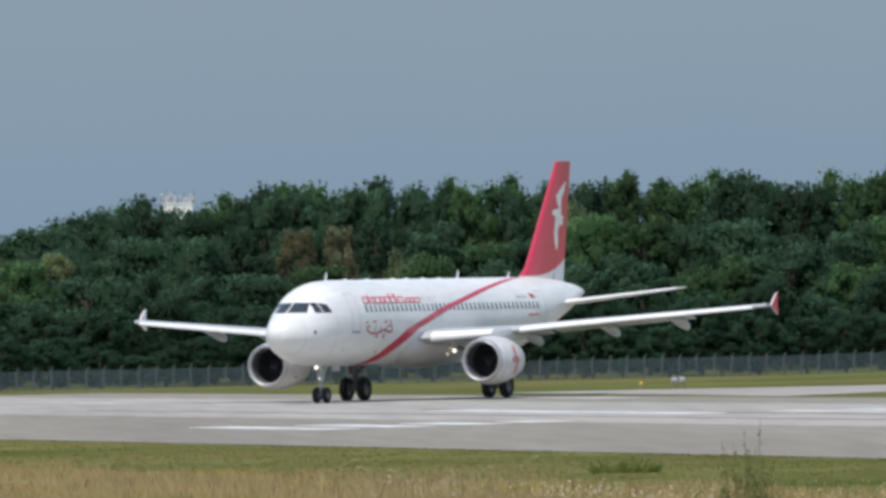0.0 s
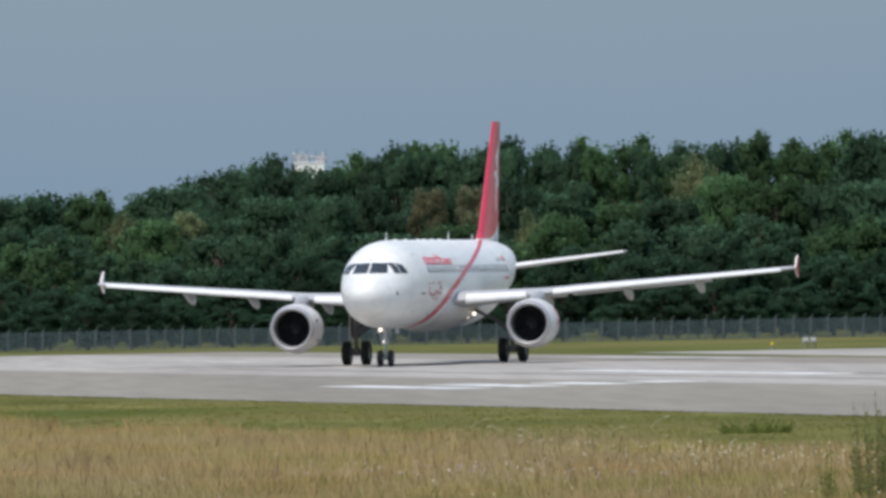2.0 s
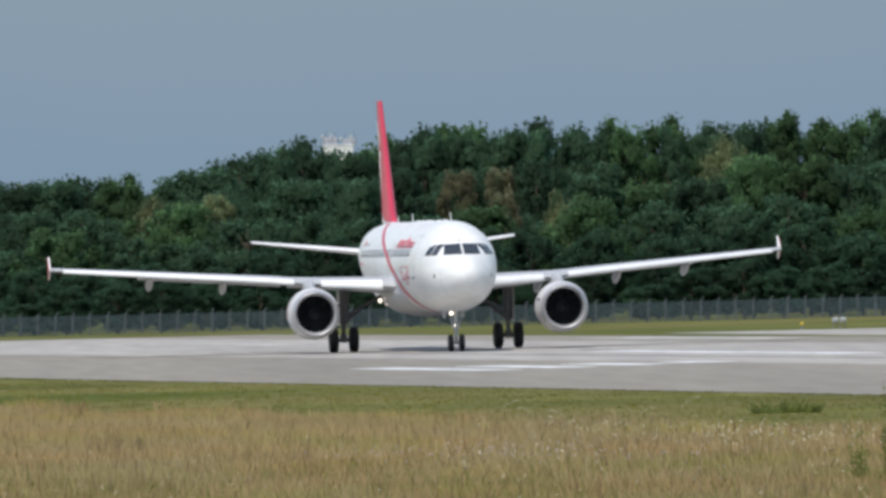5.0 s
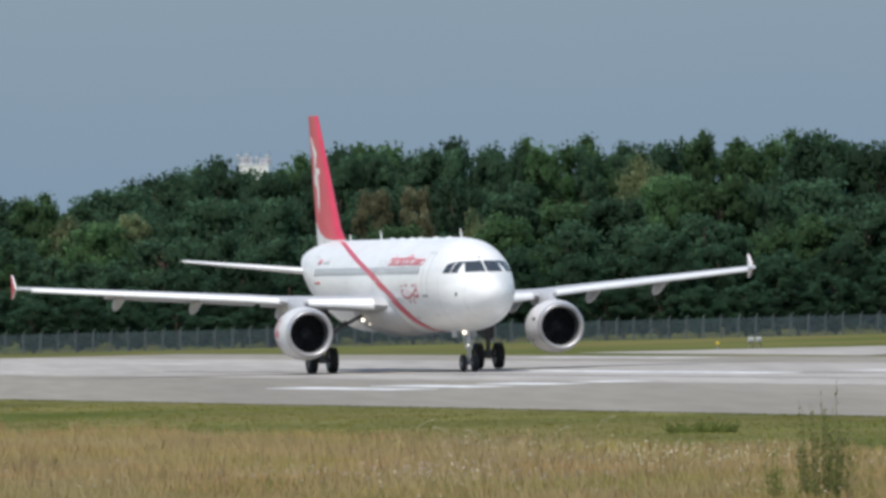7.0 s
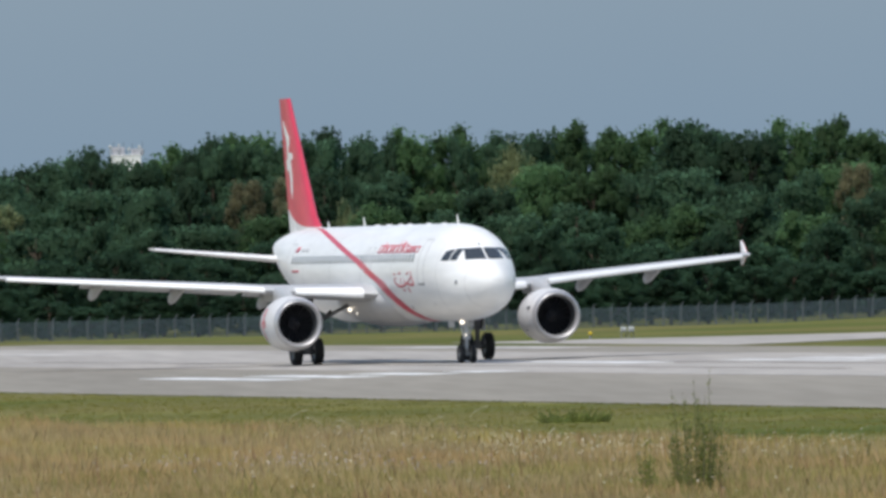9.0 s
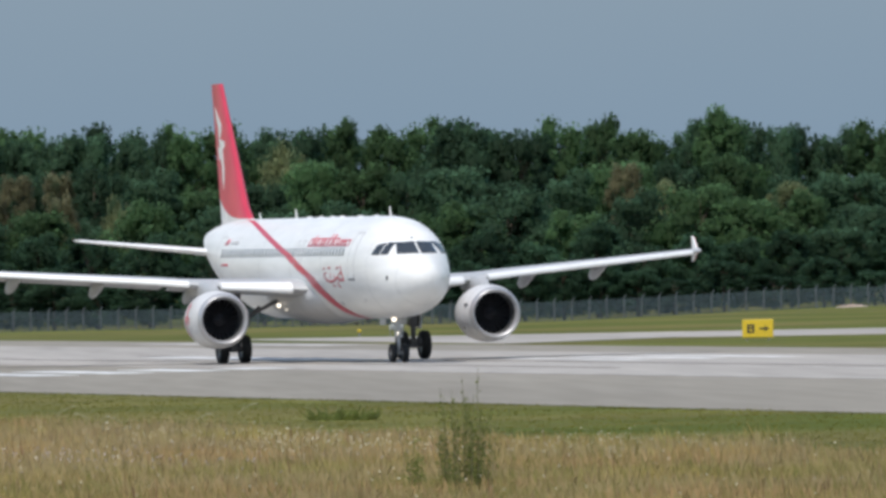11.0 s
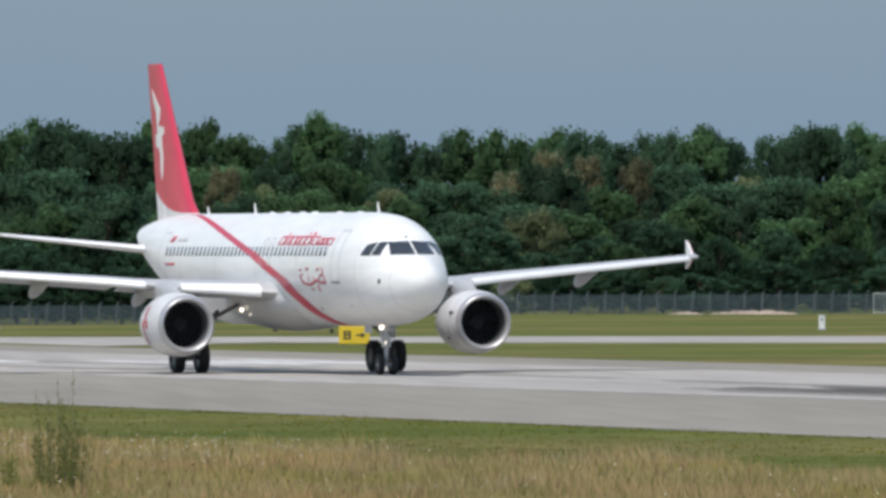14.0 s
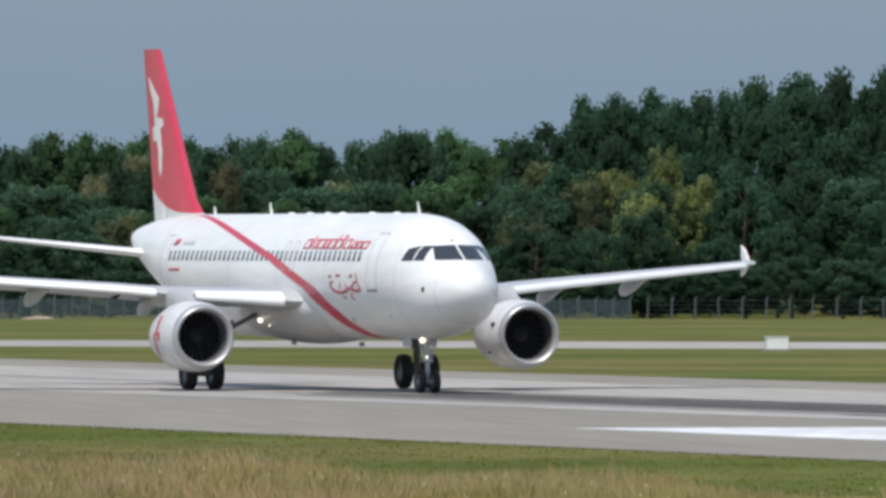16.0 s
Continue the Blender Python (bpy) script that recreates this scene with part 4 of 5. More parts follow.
def plant_woods():
    rng = np.random.default_rng(7)
    kinds = {}
    for key, mat, lab in (("dark", LEAF_DARK, "dark green broad-leaved tree in the wood"), ("mid", LEAF_MID, "fresh green broad-leaved tree in the wood"),
                          ("olive", LEAF_OLIVE, "olive green tree in the wood"), ("yellow", LEAF_YELLOW, "tree with yellowish dry-looking crown"), ("tan", LEAF_TAN, "tree with brownish half-dried crown"), ("deep_shade", LEAF_DEEP_SHADE, "tall very dark green tree in the wood, shade partly in its leaf colour")):
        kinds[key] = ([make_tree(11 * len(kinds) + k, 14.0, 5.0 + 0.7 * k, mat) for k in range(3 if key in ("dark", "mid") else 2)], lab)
    used = set()

    def put(key, x, y, top, wide):
        ts, lab = kinds[key]
        i = int(rng.integers(len(ts)))
        z = height(x, y)
        sc = (top - z) / 14.0
        s = (wide * rng.uniform(0.9, 1.15), wide * rng.uniform(0.9, 1.15), sc)
        t = ts[i]
        if id(t) not in used:            # the first of a kind is the template itself
            used.add(id(t))
            t.matrix_basis = pose(x, y, z, 0, 0, rng.uniform(0, 360))
            t.scale = s
            t["label"] = lab
        else:
            t = place(t, x, y, z, s, rng.uniform(0, 360), lab)
        t["group"] = "trees of the wood"

    # partly dried crowns: bearing, height of the crown's middle, and its width
    dry = ((2.03, 0.29, 0.6, "yellow"), (2.20, 0.297, 0.6, "yellow"), (2.21, 0.193, 0.5, "yellow"), (2.46, 0.175, 0.5, "olive"), (3.12, 0.39, 0.7, "olive"), (0.76, 0.19, 0.6, "olive"), (1.04, 0.225, 0.6, "olive"),
           (5.68, 0.274, 0.55, "yellow"), (5.86, 0.36, 0.7, "yellow"), (6.02, 0.34, 0.6, "yellow"), (6.23, 0.335, 0.5, "yellow"), (5.81, 0.10, 0.8, "olive"), (5.19, 0.22, 0.8, "olive"), (4.53, 0.294, 0.55, "yellow"),
           (4.68, 0.24, 0.5, "olive"), (6.16, -0.04, 0.8, "mid"), (5.71, -0.19, 0.5, "olive"), (7.80, 0.288, 0.7, "yellow"), (7.92, 0.09, 0.6, "yellow"), (8.17, 0.22, 0.6, "yellow"), (7.50, 0.315, 0.6, "olive"),
           (7.44, 0.09, 0.6, "olive"), (6.68, 0.265, 0.6, "olive"), (8.02, 0.34, 0.5, "yellow"), (7.93, 0.20, 0.5, "yellow"), (7.68, 0.24, 0.5, "olive"))
    # rows from the fence up to the skyline
    rows = [(1493, 0.25, 0.19, 0.70), (1516, 0.46, 0.24, 0.84), (1545, 0.64, 0.24, 0.95), (1590, 0.82, 0.24, 1.0), (1650, 1.0, 0.165, 0.92), (1710, 0.96, 0.30, 1.3)]
    for r, (d, share, step, wide) in enumerate(rows):
        az = -0.5 + 0.07 * r
        while az < 9.6:
            dd = d + rng.uniform(-1, 1) * (2 if r == 0 else 12)
            x, y = bearing(az, dd)
            el = skyline(az)
            base = -0.31
            if share == 1.0:
                e = el + 0.034 + rng.uniform(-0.018, 0.012)
            else:
                e = base + (el - base) * min(share + rng.uniform(-0.09, 0.07), 0.96)
            if 1.40 < az < 1.64 and share > 0.7:
                e = min(e, 0.438 + rng.uniform(-0.008, 0.006))
            # more of the bluish dark green on the left, for the haze there
            key = "dark" if rng.random() < (0.8 if az < 2.7 else 0.6) else "mid"
            # shade at the wood's foot, put in by the darker leaf colour
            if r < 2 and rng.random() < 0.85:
                key = "deep_shade"
            # the right end of the wood takes the darker copy too
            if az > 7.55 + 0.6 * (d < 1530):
                key = "deep_shade" if rng.random() < 0.75 else "dark"
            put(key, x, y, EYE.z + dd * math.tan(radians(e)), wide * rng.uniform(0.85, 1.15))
            az += step * rng.uniform(0.75, 1.2)
    for az, e, w, key in dry:
        e += 0.05
        if key == "yellow" and az < 7.4:
            key = "tan"
        if az > 7.45:
            e, w = e + 0.035, w * 1.3
        share = (e + 0.31) / (skyline(az) + 0.31)
        dd = float(np.interp(share, (0.25, 0.46, 0.64, 0.82, 1.0), (1489, 1507, 1534, 1574, 1632)))
        x, y = bearing(az, dd)
        put(key, x, y, EYE.z + dd * math.tan(radians(e)), w)
    for az, e, w in ((0.595, 0.318, 0.34), (0.68, 0.295, 0.24), (0.25, 0.335, 0.4)):
        x, y = bearing(az, 1660)
        put("olive", x, y, EYE.z + 1660 * math.tan(radians(e)), w)
    # taller trees that stand out of the skyline
    for az, e, w in ((1.77, 0.455, 0.7), (1.89, 0.475, 0.7), (1.27, 0.415, 0.6), (4.86, 0.535, 0.75), (4.96, 0.525, 0.7), (2.04, 0.505, 0.6), (2.34, 0.515, 0.65), (2.63, 0.508, 0.6), (2.91, 0.495, 0.5), (3.84, 0.515, 1.2), (5.17, 0.492, 0.7),
                     (6.36, 0.475, 0.6), (6.5, 0.488, 0.6), (6.92, 0.497, 0.7), (7.06, 0.50, 0.7), (7.74, 0.605, 0.9), (8.02, 0.632, 0.8), (8.56, 0.725, 1.2), (8.32, 0.66, 0.9)):
        x, y = bearing(az, 1640)
        put("deep_shade" if az > 7.5 else "dark", x, y, EYE.z + 1640 * math.tan(radians(e + 0.004)), w)


plant_woods()


def fence_line(az):
    x, y = bearing(az, FENCE_D)
    return x, y, height(x, y)


WIRE_END = 7.94


def build_fence():
    root = tagged(new("fence"), "tall wire airfield fence on concrete posts with bent tops", "fence", kind="")
    bm = bmesh.new()
    box(bm, (-0.07, -0.07, -0.3), (0.07, 0.07, 2.15), 0.012)
    tube(bm, (0, 0, 2.1), (0.26, 0, 2.48), 0.055, 0.045, 6)
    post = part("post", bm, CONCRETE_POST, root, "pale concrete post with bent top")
    mesh = post.data
    spots, az = [], -0.5
    while az < 9.5:
        spots.append(az)
        az += math.degrees((1.85 if az < WIRE_END else 2.5) / FENCE_D)
    wires, strands = [], []
    for i, az in enumerate(spots):
        x, y, z = fence_line(az)
        if i:
            post = new("post", mesh)
            post.parent = root
        post.location = (x, y, z)
        post.rotation_euler = (0.02 * math.sin(i * 2.3), 0.03 * math.sin(i * 1.7), 0)
        (wires if az < WIRE_END else strands).append((x, y, z))
    # woven wire between the posts: uprights and level strands
    v, f = [], []

    def strip(p, q, w, up):
        k = len(v)
        if up:
            v.extend([(p[0] - w, p[1], p[2]), (p[0] + w, p[1], p[2]), (q[0] + w, q[1], q[2]), (q[0] - w, q[1], q[2])])
        else:
            v.extend([(p[0], p[1], p[2] - w), (q[0], q[1], q[2] - w), (q[0], q[1], q[2] + w), (p[0], p[1], p[2] + w)])
        f.append((k, k + 1, k + 2, k + 3))
    for a, b in zip(wires, wires[1:]):
        for k in range(12):
            u = (k + 0.5) / 12
            p = [a[i] + (b[i] - a[i]) * u for i in range(3)]
            strip((p[0], p[1], p[2] - 0.2), (p[0], p[1], p[2] + 2.05), 0.022, True)
        for k in range(11):
            z = 0.05 + 0.2 * k
            strip((a[0], a[1], a[2] + z), (b[0], b[1], b[2] + z), 0.012, False)
    for a, b in zip(strands, strands[1:]):
        for z in (0.5, 1.0, 1.5, 2.0):
            strip((a[0], a[1], a[2] + z), (b[0], b[1], b[2] + z), 0.010, False)
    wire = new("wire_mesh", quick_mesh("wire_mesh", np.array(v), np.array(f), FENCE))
    wire.parent = root
    tagged(wire, "grey woven wire", kind="stuff")


build_fence()


def build_gate():
    root = tagged(new("fence_gate"), "pale steel double gate in the airfield fence", "gate")
    x0, y0, z0 = fence_line(7.19)
    x1, y1, z1 = fence_line(7.37)
    w = math.hypot(x1 - x0, y1 - y0)
    root.matrix_basis = pose(x0, y0 - 0.35, z0, 0, 0, math.degrees(math.atan2(y1 - y0, x1 - x0)))
    for a, b in ((0.0, w / 2 - 0.03), (w / 2 + 0.03, w)):
        bm = bmesh.new()
        for p, q in (((a, 0, 0), (a, 0, 2.15)), ((b, 0, 0), (b, 0, 2.15)), ((a, 0, 2.15), (b, 0, 2.15)), ((a, 0, 0.12), (b, 0, 0.12))):
            tube(bm, p, q, 0.05, 0.05, 8)
        for k in range(9):
            x = a + (b - a) * (k + 1) / 10
            tube(bm, (x, 0, 0.12), (x, 0, 2.15), 0.014, 0.014, 5)
        part("gate_leaf", bm, GATE, root, "pale steel gate leaf")


build_gate()


def build_sign():
    root = tagged(new("taxiway_sign"), "yellow taxiway sign with dark bar and arrow in the grass", "sign")
    root.matrix_basis = pose(57.2, 646.0, 0, 0, 0, -5)
    bm = bmesh.new()
    box(bm, (-0.72, -0.09, 0.14), (0.72, 0.09, 0.98), 0.03)
    panel = part("panel", bm, YELLOW, root, "yellow sign panel")
    bm = bmesh.new()
    box(bm, (-0.50, -0.104, 0.36), (-0.42, -0.09, 0.76))
    box(bm, (-0.24, -0.104, 0.36), (-0.16, -0.09, 0.76))
    for z in (0.36, 0.54, 0.68):
        box(bm, (-0.42, -0.104, z), (-0.24, -0.09, z + 0.08))
    part("marking_bar", bm, BLACK, panel, "plain dark bars")
    bm = bmesh.new()
    box(bm, (0.08, -0.104, 0.52), (0.36, -0.09, 0.60))
    f = [bm.verts.new((x, y, z)) for y in (-0.104, -0.09) for x, z in ((0.32, 0.42), (0.52, 0.56), (0.32, 0.70))]
    bm.faces.new(f[:3])
    bm.faces.new(f[3:])
    for i in range(3):
        bm.faces.new((f[i], f[3 + i], f[3 + (i + 1) % 3], f[(i + 1) % 3]))
    part("arrow", bm, BLACK, panel, "dark arrow")
    for x in (-0.5, 0.5):
        bm = bmesh.new()
        tube(bm, (x, 0, -0.1), (x, 0, 0.16), 0.035, 0.035, 8)
        part("leg", bm, BOX_GREY, root)


build_sign()


def build_field_box(name, x, y, w, d, h, label, category, turn=0):
    root = tagged(new(name), label, category)
    root.matrix_basis = pose(x, y, 0, 0, 0, turn)
    bm = bmesh.new()
    box(bm, (-w / 2, -d / 2, 0.06), (w / 2, d / 2, h), 0.03)
    part("housing", bm, BOX_WHITE, root)
    bm = bmesh.new()
    box(bm, (-w / 2 - 0.05, -d / 2 - 0.05, -0.05), (w / 2 + 0.05, d / 2 + 0.05, 0.07), 0.015)
    part("plinth", bm, BOX_GREY, root, "grey concrete plinth")
    bm = bmesh.new()
    box(bm, (-w / 2 - 0.03, -d / 2 - 0.03, h), (w / 2 + 0.03, d / 2 + 0.03, h + 0.035), 0.01)
    part("lid", bm, BOX_WHITE, root)
    return root


build_field_box("equipment_box", 96.9, 650.0, 1.04, 0.7, 0.62, "white equipment box standing in the grass", "box")
mk = build_field_box("marker_post", 93.4, 763.0, 0.34, 0.12, 0.80, "white marker board standing in the grass", "marker")
bm = bmesh.new()
box(bm, (-0.06, -0.078, 0.5), (0.06, -0.06, 0.66))
part("plate", bm, BOX_GREY, mk, "dark plate")


def build_light_unit():
    root = tagged(new("approach_light_unit"), "pale grey twin-lamp indicator unit beside the pavement", "light unit")
    root.matrix_basis = pose(45.5, 728.0, 0)
    for x in (-0.2, 0.2):
        bm = bmesh.new()
        box(bm, (x - 0.15, -0.25, 0.30), (x + 0.15, 0.25, 0.58), 0.04)
        head = part("lamp_head", bm, GATE, root, "pale lamp head")
        bm = bmesh.new()
        box(bm, (x - 0.11, -0.27, 0.33), (x + 0.11, -0.245, 0.45), 0.008)
        part("lens", bm, BOX_GREY, head, "dark lens")
        for k in (-0.12, 0.12):
            bm = bmesh.new()
            tube(bm, (x + k, 0, -0.1), (x + k, 0, 0.3), 0.03, 0.03, 8)
            part("leg", bm, BOX_GREY, root)


build_light_unit()
for x, y in ((43.2, 722.0),):
    root = tagged(new("edge_marker"), "small yellow pavement edge marker", "marker")
    root.matrix_basis = pose(x, y, 0)
    bm = bmesh.new()
    tube(bm, (0, 0, -0.05), (0, 0, 0.25), 0.05, 0.05, 8)
    part("stem", bm, BOX_GREY, root)
    bm = bmesh.new()
    bmesh.ops.create_uvsphere(bm, u_segments=12, v_segments=8, radius=0.10, matrix=Matrix.Translation((0, 0, 0.32)))
    part("cap", bm, YELLOW, root, "yellow cap")


def build_station():
    """The white rooftop with aerials that looks over the wood."""
    d = 2300.0
    x, y = bearing(1.537, d)
    z = height(x, y)
    root = tagged(new("hilltop_station"), "white hilltop building with aerials above the trees", "building")
    root.matrix_basis = pose(x, y, z)
    top = EYE.z + d * math.tan(radians(0.440)) - z
    bm = bmesh.new()
    box(bm, (-2.4, -3, -1), (2.4, 3, top - 0.75), 0.05)
    part("wall", bm, BOX_WHITE, root, "white rendered wall")
    bm = bmesh.new()
    box(bm, (-2.55, -3.1, top - 0.75), (2.55, 3.1, top - 0.55), 0.05)
    roof = part("roof", bm, BOX_WHITE, root, "white flat roof")
    grey = material("plant_room_grey", (0.38, 0.38, 0.41), 0.7)
    bm = bmesh.new()
    box(bm, (-2.3, -1.6, top - 0.57), (-0.2, 2.0, top + 0.75), 0.08)
    box(bm, (0.9, -1.2, top - 0.57), (2.9, 2.0, top + 0.45), 0.08)
    part("plant_room", bm, grey, roof, "grey plant room")
    bm = bmesh.new()
    box(bm, (-2.9, -3.1, top - 0.02), (2.9, -3.02, top + 0.04))
    for px in (-2.85, -1.4, 0.0, 1.4, 2.85):
        tube(bm, (px, -3.06, top - 0.56), (px, -3.06, top + 0.3), 0.04, 0.04, 6)
    part("railing", bm, FENCE, roof, "thin grey roof railing")
    for px, py, r, hh in ((-2.6, -2.2, 0.30, 0.85), (-1.2, -2.0, 0.24, 1.05), (0.45, -2.2, 0.30, 0.45), (2.2, -1.8, 0.30, 0.75)):
        bm = bmesh.new()
        bmesh.ops.create_uvsphere(bm, u_segments=14, v_segments=9, radius=r, matrix=Matrix.Translation((px, py, top + hh)) @ Matrix.Diagonal((1, 0.45, 0.85, 1)))
        tube(bm, (px, py, top - 0.6), (px, py, top + hh - 0.1), 0.08, 0.08, 6)
        part("dish", bm, GATE, roof, "pale grey dish aerial")
    for px, hh in ((-2.0, 1.7), (-0.4, 1.55), (1.1, 1.35), (2.7, 1.6)):
        bm = bmesh.new()
        tube(bm, (px, -1, top - 0.6), (px, -1, top + hh), 0.06, 0.04, 6)
        part("mast", bm, FENCE, roof)


build_station()


def build_heap(az, d, long, tall, seed):
    """A low uneven heap of dug earth lying in the grass before the fence."""
    rng = np.random.default_rng(seed)
    x, y = bearing(az, d)
    n, w = 26, 6
    verts, faces = [], []
    for i in range(n + 1):
        for j in range(w + 1):
            u, v = i / n, j / w
            k = math.sin(math.pi * v) * math.sin(math.pi * u) ** 0.6
            verts.append((long * (u - 0.5), 2.4 * (v - 0.5), -0.06 + tall * k * rng.uniform(0.45, 1.1)))
    for i in range(n):
        for j in range(w):
            a = i * (w + 1) + j
            faces.append((a, a + w + 1, a + w + 2, a + 1))
    ob = link_mesh("earth_heap", verts, faces, EARTH)
    ob.matrix_basis = pose(x, y, height(x, y), 0, 0, -az)
    tagged(ob, "low heap of pale dug earth before the fence", "heap", kind="stuff")


build_heap(6.70, 1452, 9.5, 0.55, 4)
build_heap(6.42, 1455, 4.0, 0.35, 5)
build_heap(5.45, 1450, 3.5, 0.40, 6)


# ---------------------------------------------------------------- backdrop of far sky
def build_backdrop():
    m = bpy.data.materials.new("far_sky")
    m.use_nodes = True
    n, link = m.node_tree.nodes, m.node_tree.links.new
    n.remove(n["Principled BSDF"])
    em = n.new("ShaderNodeEmission")
    link(em.outputs[0], n["Material Output"].inputs[0])
    geo, sep = n.new("ShaderNodeNewGeometry"), n.new("ShaderNodeSeparateXYZ")
    link(geo.outputs["Position"], sep.inputs[0])
    r = n.new("ShaderNodeMapRange")
    r.inputs[1].default_value, r.inputs[2].default_value = 20.0, 110.0
    link(sep.outputs["Z"], r.inputs[0])
    ns = n.new("ShaderNodeTexNoise")
    ns.inputs["Scale"].default_value, ns.inputs["Detail"].default_value = 0.012, 3
    link(geo.outputs["Position"], ns.inputs["Vector"])
    ad = n.new("ShaderNodeMath")
    ad.operation = "MULTIPLY_ADD"
    ad.inputs[1].default_value = 0.25
    link(ns.outputs[0], ad.inputs[0])
    link(r.outputs[0], ad.inputs[2])
    cr = n.new("ShaderNodeValToRGB")
    cr.color_ramp.elements[0].position, cr.color_ramp.elements[0].color = 0.1, (0.214, 0.305, 0.410, 1)
    cr.color_ramp.elements[1].position, cr.color_ramp.elements[1].color = 1.1, (0.256, 0.337, 0.416, 1)
    link(ad.outputs[0], cr.inputs[0])
    link(cr.outputs[0], em.inputs[0])
    em.inputs[1].default_value = 1.0
    verts, faces = [], []
    for i in range(25):
        x, y = bearing(-12 + i * 1.4, 4600)
        verts += [(x, y, -40), (x, y, 420)]
    for i in range(24):
        faces.append((2 * i, 2 * i + 2, 2 * i + 3, 2 * i + 1))
    ob = link_mesh("backdrop", verts, faces, m, smooth=True)
    tagged(ob, "hazy blue-grey summer sky over the horizon", "sky", kind="structure")


build_backdrop()


# ---------------------------------------------------------------- foreground plants
def blades(rng, x, y, tall, wide, per, lean):
    """Tufts of pointed blades: per blades at each place."""
    n = len(x)
    bx = np.repeat(x, per) + rng.normal(scale=0.10, size=n * per)
    by = np.repeat(y, per) + rng.normal(scale=0.10, size=n * per)
    h = np.repeat(tall, per) * rng.uniform(0.55, 1.1, n * per)
    a = rng.uniform(0, 2 * np.pi, n * per)
    lx, ly = np.cos(a) * h * lean * rng.uniform(0, 1, n * per), np.sin(a) * h * lean * rng.uniform(0, 1, n * per)
    w = wide * rng.uniform(0.6, 1.3, n * per)
    z = np.zeros(n * per)
    v = np.stack([np.stack([bx - w, by, z], 1), np.stack([bx + w, by, z], 1), np.stack([bx + w * 0.7 + lx * 0.5, by + ly * 0.5, h * 0.6], 1), np.stack([bx + lx, by + ly, h], 1)], 1).reshape(-1, 3)
    return v, np.arange(n * per * 4).reshape(-1, 4)


def field(rng, count, c0, c1, d0, d1, az0=-0.4, az1=9.8):
    """Random places in the stretch seen from the stand, between two lines along the runway."""
    d = np.sqrt(rng.uniform(d0 ** 2, d1 ** 2, count))
    az = np.radians(rng.uniform(az0, az1, count))
    x, y = np.sin(az) * d, np.cos(az) * d
    c = x * N2[0] + y * N2[1]
    wob = 3.0 * np.sin(x * 0.7) * np.sin(y * 0.13) + 1.5 * np.sin(x * 2.1 + y * 0.4)
    wob += np.clip(6.0 - np.degrees(az), 0, 6) * 1.15      # the mown strip widens towards the turning pad
    keep = (c + wob > c0) & (c + wob < c1)
    return x[keep], y[keep]


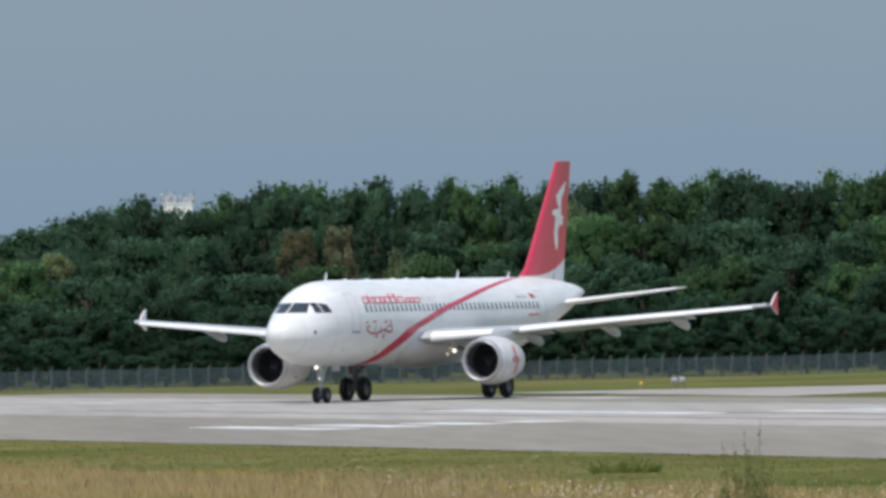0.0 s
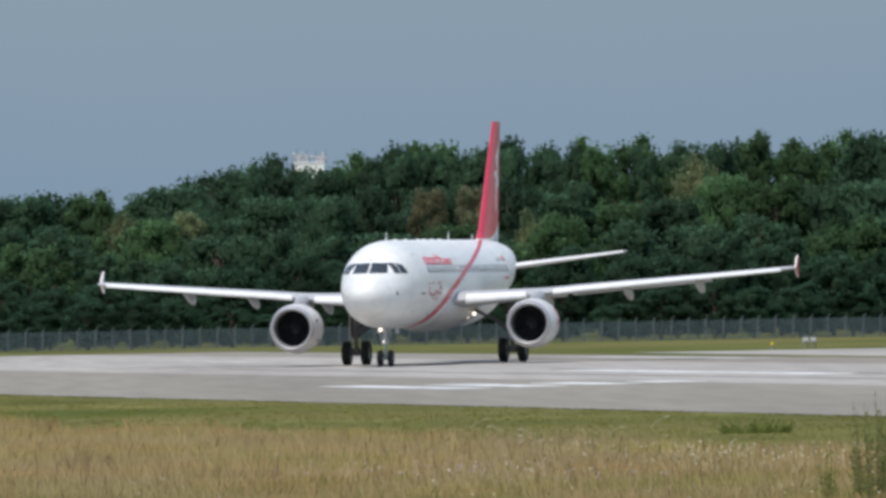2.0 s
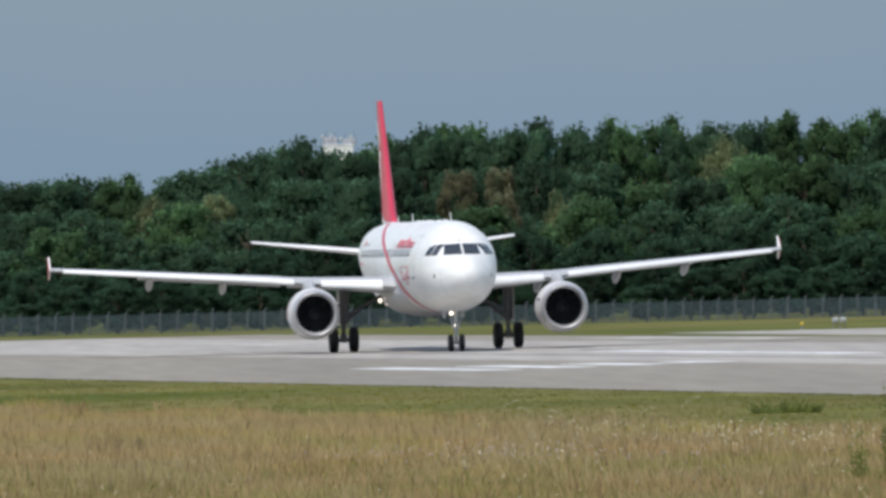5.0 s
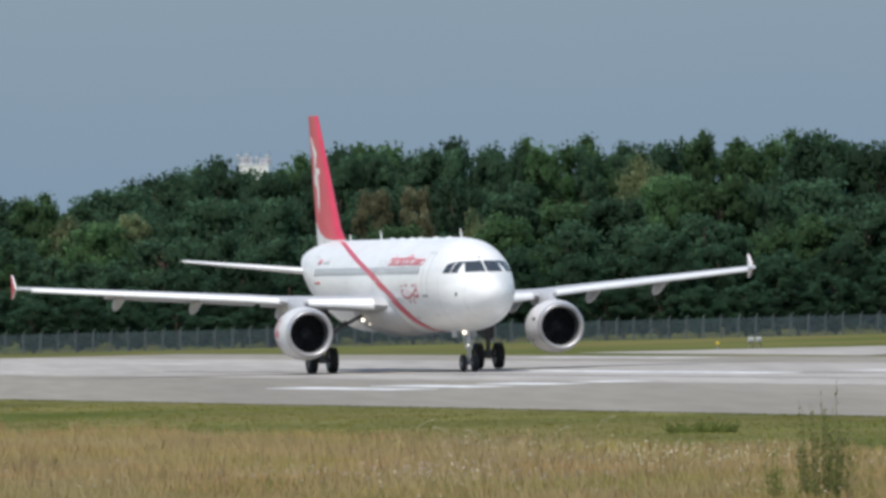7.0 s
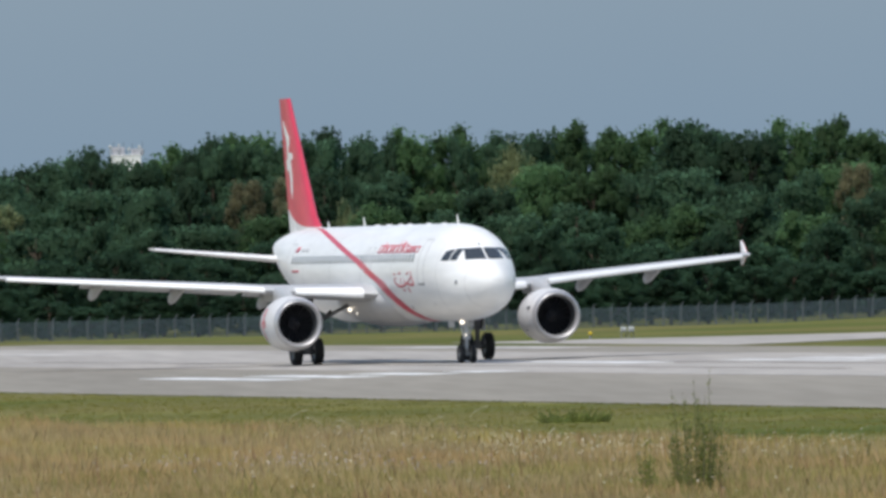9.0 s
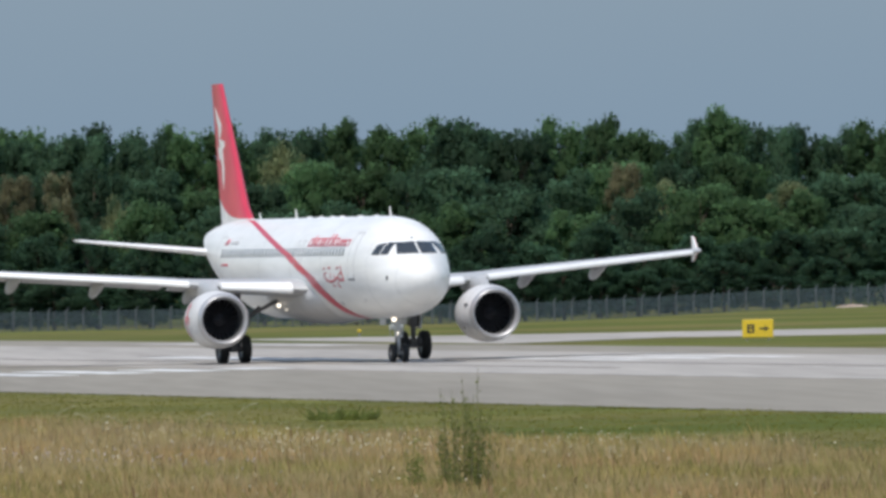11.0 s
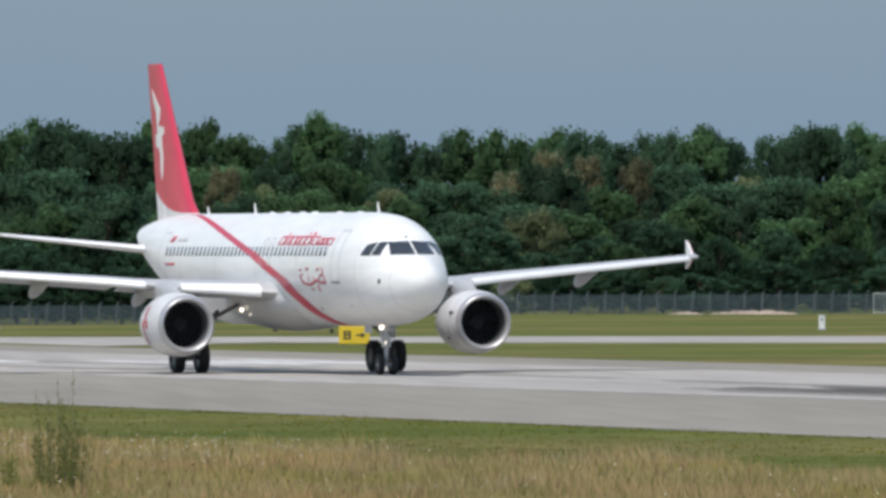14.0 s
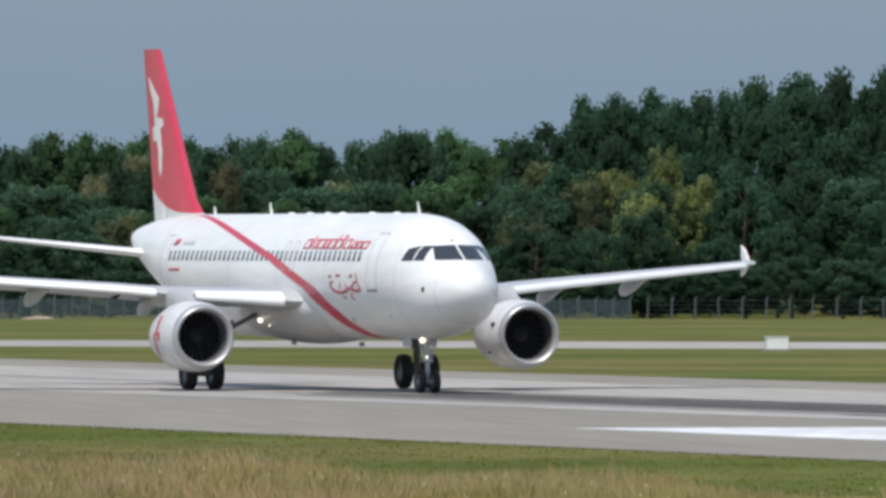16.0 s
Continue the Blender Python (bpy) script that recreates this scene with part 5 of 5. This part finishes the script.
def plant_grass():
    rng = np.random.default_rng(3)
    x, y = field(rng, 100000, 30, 88, 222, 440)
    tall = 0.42 + 0.12 * np.sin(x * 0.9 + 2 * np.sin(y * 0.11)) * np.sin(y * 0.21) + rng.uniform(-0.08, 0.12, len(x))
    v, f = blades(rng, x, y, tall, 0.0068, 6, 0.5)
    ob = new("dry_grass", quick_mesh("dry_grass", v, f, STRAW))
    tagged(ob, "tall dry straw-coloured meadow grass", "grass", kind="stuff")
    x, y = field(rng, 42000, 86, 112, 250, 560)
    keep = (x * N2[0] + y * N2[1]) < NEAR - 0.3
    x, y = x[keep], y[keep]
    v, f = blades(rng, x, y, np.full(len(x), 0.034), 0.018, 3, 1.3)
    ob = new("mown_grass", quick_mesh("mown_grass", v, f, TURF))
    tagged(ob, "short green turf along the runway", "grass", kind="stuff")
    # ragged fringe of turf over the runway's edge
    a = rng.uniform(-640, -240, 3000)
    c = NEAR + rng.normal(scale=0.25, size=3000) - 0.1 + 0.35 * np.sin(a * 0.31) * np.sin(a * 0.07)
    v, f = blades(rng, a * U2[0] + c * N2[0], a * U2[1] + c * N2[1], rng.uniform(0.02, 0.06, 3000), 0.018, 3, 1.0)
    ob = new("turf_fringe", quick_mesh("turf_fringe", v, f, TURF))
    tagged(ob, "ragged green turf fringe at the runway edge", "grass", kind="stuff")
    # taller rusty weed stalks
    x, y = field(rng, 700, 30, 84, 232, 340)
    v, f = blades(rng, x, y, rng.uniform(0.45, 0.75, len(x)), 0.012, 3, 0.2)
    ob = new("weed_stalks", quick_mesh("weed_stalks", v, f, material("rusty_stalk", (0.17, 0.095, 0.05), 0.85, vary=0.2)))
    tagged(ob, "rusty brown weed stalks in the dry grass", "weeds", kind="stuff")
    # green weeds among them
    x, y = field(rng, 26000, 30, 84, 226, 318)
    keep = np.sin(x * 0.8 + 0.6) * np.sin(y * 0.3 + x * 0.2) + (296 - np.hypot(x, y)) / 22 + rng.normal(scale=0.4, size=len(x)) > 0.25
    v, f = blades(rng, x[keep], y[keep], rng.uniform(0.28, 0.5, int(keep.sum())), 0.012, 4, 0.5)
    ob = new("green_weeds", quick_mesh("green_weeds", v, f, OLIVE))
    tagged(ob, "green weeds in the dry meadow", "weeds", kind="stuff")
    # pale flower heads
    x, y = field(rng, 520, 40, 84, 228, 320)
    heads = [(x, y, FLOWER, "small white flower heads in the dry grass")]
    for az, d, n, wide, mat, lab in ((2.06, 292, 170, 1.5, LILAC, "patch of pale lilac flowers in the dry grass"), (2.7, 290, 60, 1.6, LILAC, "patch of pale lilac flowers in the dry grass"),
                                     (3.05, 318, 140, 1.4, FLOWER, "patch of white flowers in the dry grass"), (3.5, 304, 170, 1.8, FLOWER, "patch of white flowers in the dry grass"),
                                     (4.4, 300, 140, 1.8, FLOWER, "patch of white flowers in the dry grass"), (2.4, 335, 40, 0.8, FLOWER, "patch of white flowers in the dry grass")):
        px, py = bearing(az, d)
        heads.append((px + rng.normal(scale=wide, size=n), py + rng.normal(scale=wide * 5, size=n), mat, lab))
    for x, y, mat, lab in heads:
        z = rng.uniform(0.36, 0.62, len(x))
        s = rng.uniform(0.009, 0.024, len(x))
        v = np.stack([np.stack([x - s, y, z], 1), np.stack([x, y - s, z - s * 0.4], 1), np.stack([x + s, y, z], 1), np.stack([x, y + s * 0.5, z + s * 0.9], 1)], 1).reshape(-1, 3)
        ob = new("meadow_flowers", quick_mesh("meadow_flowers", v, np.arange(len(v)).reshape(-1, 4), mat))
        tagged(ob, lab, "flowers", kind="stuff")


def build_stalk(az, d, long, lean):
    """A pale dry stalk, bent over, with a seed head."""
    x, y = bearing(az, d)
    root = tagged(new("dry_stalk"), "pale bent dry stalk standing in the green turf", "plant", group="dry stalks in the turf")
    root.matrix_basis = pose(x, y, 0)
    bm = bmesh.new()
    p = Vector((0, 0, -0.02))
    for k in range(5):
        a = radians(62 - 9 * k)
        q = p + Vector((math.cos(a) * long * 0.19 * lean, 0.02 * k, math.sin(a) * long * 0.13))
        tube(bm, p, q, 0.009, 0.007, 5)
        p = q
    part("stem", bm, PALE_STALK, root)
    bm = bmesh.new()
    tube(bm, p - Vector((0.02 * lean, 0, 0)), p + Vector((0.10 * lean, 0, -0.01)), 0.019, 0.007, 6)
    part("seed_head", bm, PALE_STALK, root, "pale seed head")


plant_grass()
for az, d, long, lean in ((2.17, 400, 0.75, 1), (2.04, 372, 0.6, 1), (2.32, 388, 0.6, -1), (2.45, 380, 0.6, -1), (2.74, 382, 0.6, 1), (2.92, 401, 0.7, 1), (0.95, 396, 0.6, -1)):
    build_stalk(az, d, long, lean)


def build_shrub(x, y, tall, wide, stems, seed, label, count=1500):
    """A spindly upright shrub: thin stems with small leaves that thin out towards the tips."""
    rng = np.random.default_rng(seed)
    root = tagged(new("shrub"), label, "shrub")
    root.matrix_basis = pose(x, y, 0)
    pts = []
    for i in range(stems):
        a = rng.uniform(0, 2 * math.pi)
        r = wide * math.sqrt(rng.uniform(0, 1))
        h = tall * rng.uniform(0.5, 0.95) * (1 - 0.25 * r / wide)
        if i < 3:
            h, r = tall * (1.0, 0.93, 0.86)[i], wide * (0.45, 0.15, 0.62)[i]
            a = (0.2, 1.5, 3.0)[i]
        top = Vector((r * math.cos(a), r * math.sin(a), h))
        base = Vector((r * 0.7 * math.cos(a), r * 0.7 * math.sin(a), -0.05))
        bm = bmesh.new()
        tube(bm, base, top, 0.008, 0.003, 5)
        part("stem", bm, STEM, root)
        for k in range(count // stems):
            u = 1 - rng.uniform(0, 1) ** 0.8
            u = 0.04 + 0.96 * u
            spread = 0.07 * (1 - u) + 0.016
            p = base.lerp(top, u)
            pts.append((p.x + rng.normal() * spread, p.y + rng.normal() * spread, max(p.z + rng.normal() * 0.03, 0.02)))
    P = np.array(pts)
    n = len(P)
    t = rng.normal(size=(n, 3)) + np.array([0, 0, 0.6])
    t /= np.linalg.norm(t, axis=1)[:, None]
    b = np.cross(t, rng.normal(size=(n, 3)))
    b /= np.linalg.norm(b, axis=1)[:, None]
    s = rng.uniform(0.018, 0.046, n)[:, None]
    v = np.stack([P - t * s, P + b * s * 0.45, P + t * s, P - b * s * 0.45], 1).reshape(-1, 3)
    ob = new("foliage", quick_mesh("foliage", v, np.arange(n * 4).reshape(-1, 4), SHRUB))
    ob.parent = root


build_shrub(17.40, 259.0, 2.46, 0.68, 46, 5, "tall spindly green weed shrub in the dry grass", 3300)
build_shrub(16.5, 259.5, 1.3, 0.2, 6, 6, "small green weed shrub in the dry grass", 600)
build_shrub(22.3, 381.0, 0.44, 1.15, 60, 8, "low dark green bush at the edge of the turf", 4200)


# ---------------------------------------------------------------- what moves
def spin(ob, turns, axis):
    """Keys a part's turning about its own axle: rows of seconds and angles in degrees."""
    at = Vector(ob.location)
    walk(ob, [(t, Matrix.Translation(at) @ Matrix.Rotation(radians(a), 4, axis)) for t, a in turns])


def motions():
    walk(airliner, [(t, pose(x, y, 0.04, 0.3, 0, h)) for t, x, y, h in TAXI])
    ts = [r[0] for r in TAXI]
    gone = [0.0]
    for p, q in zip(TAXI, TAXI[1:]):
        gone.append(gone[-1] + math.hypot(q[1] - p[1], q[2] - p[2]))
    frames = [i / FPS for i in range(16 * FPS + 1)]
    dist = np.interp(frames, ts, gone)
    for ob, r in WHEELS:
        a, rows = 0.0, [(0.0, 0.0)]
        for i in range(1, len(frames)):
            a += min(math.degrees((dist[i] - dist[i - 1]) / r), 84.0)
            rows.append((frames[i], a))
        spin(ob, rows, "Y")
    for ob in FANS:
        spin(ob, [(f, 70.0 * i) for i, f in enumerate(frames)], "X")


motions()
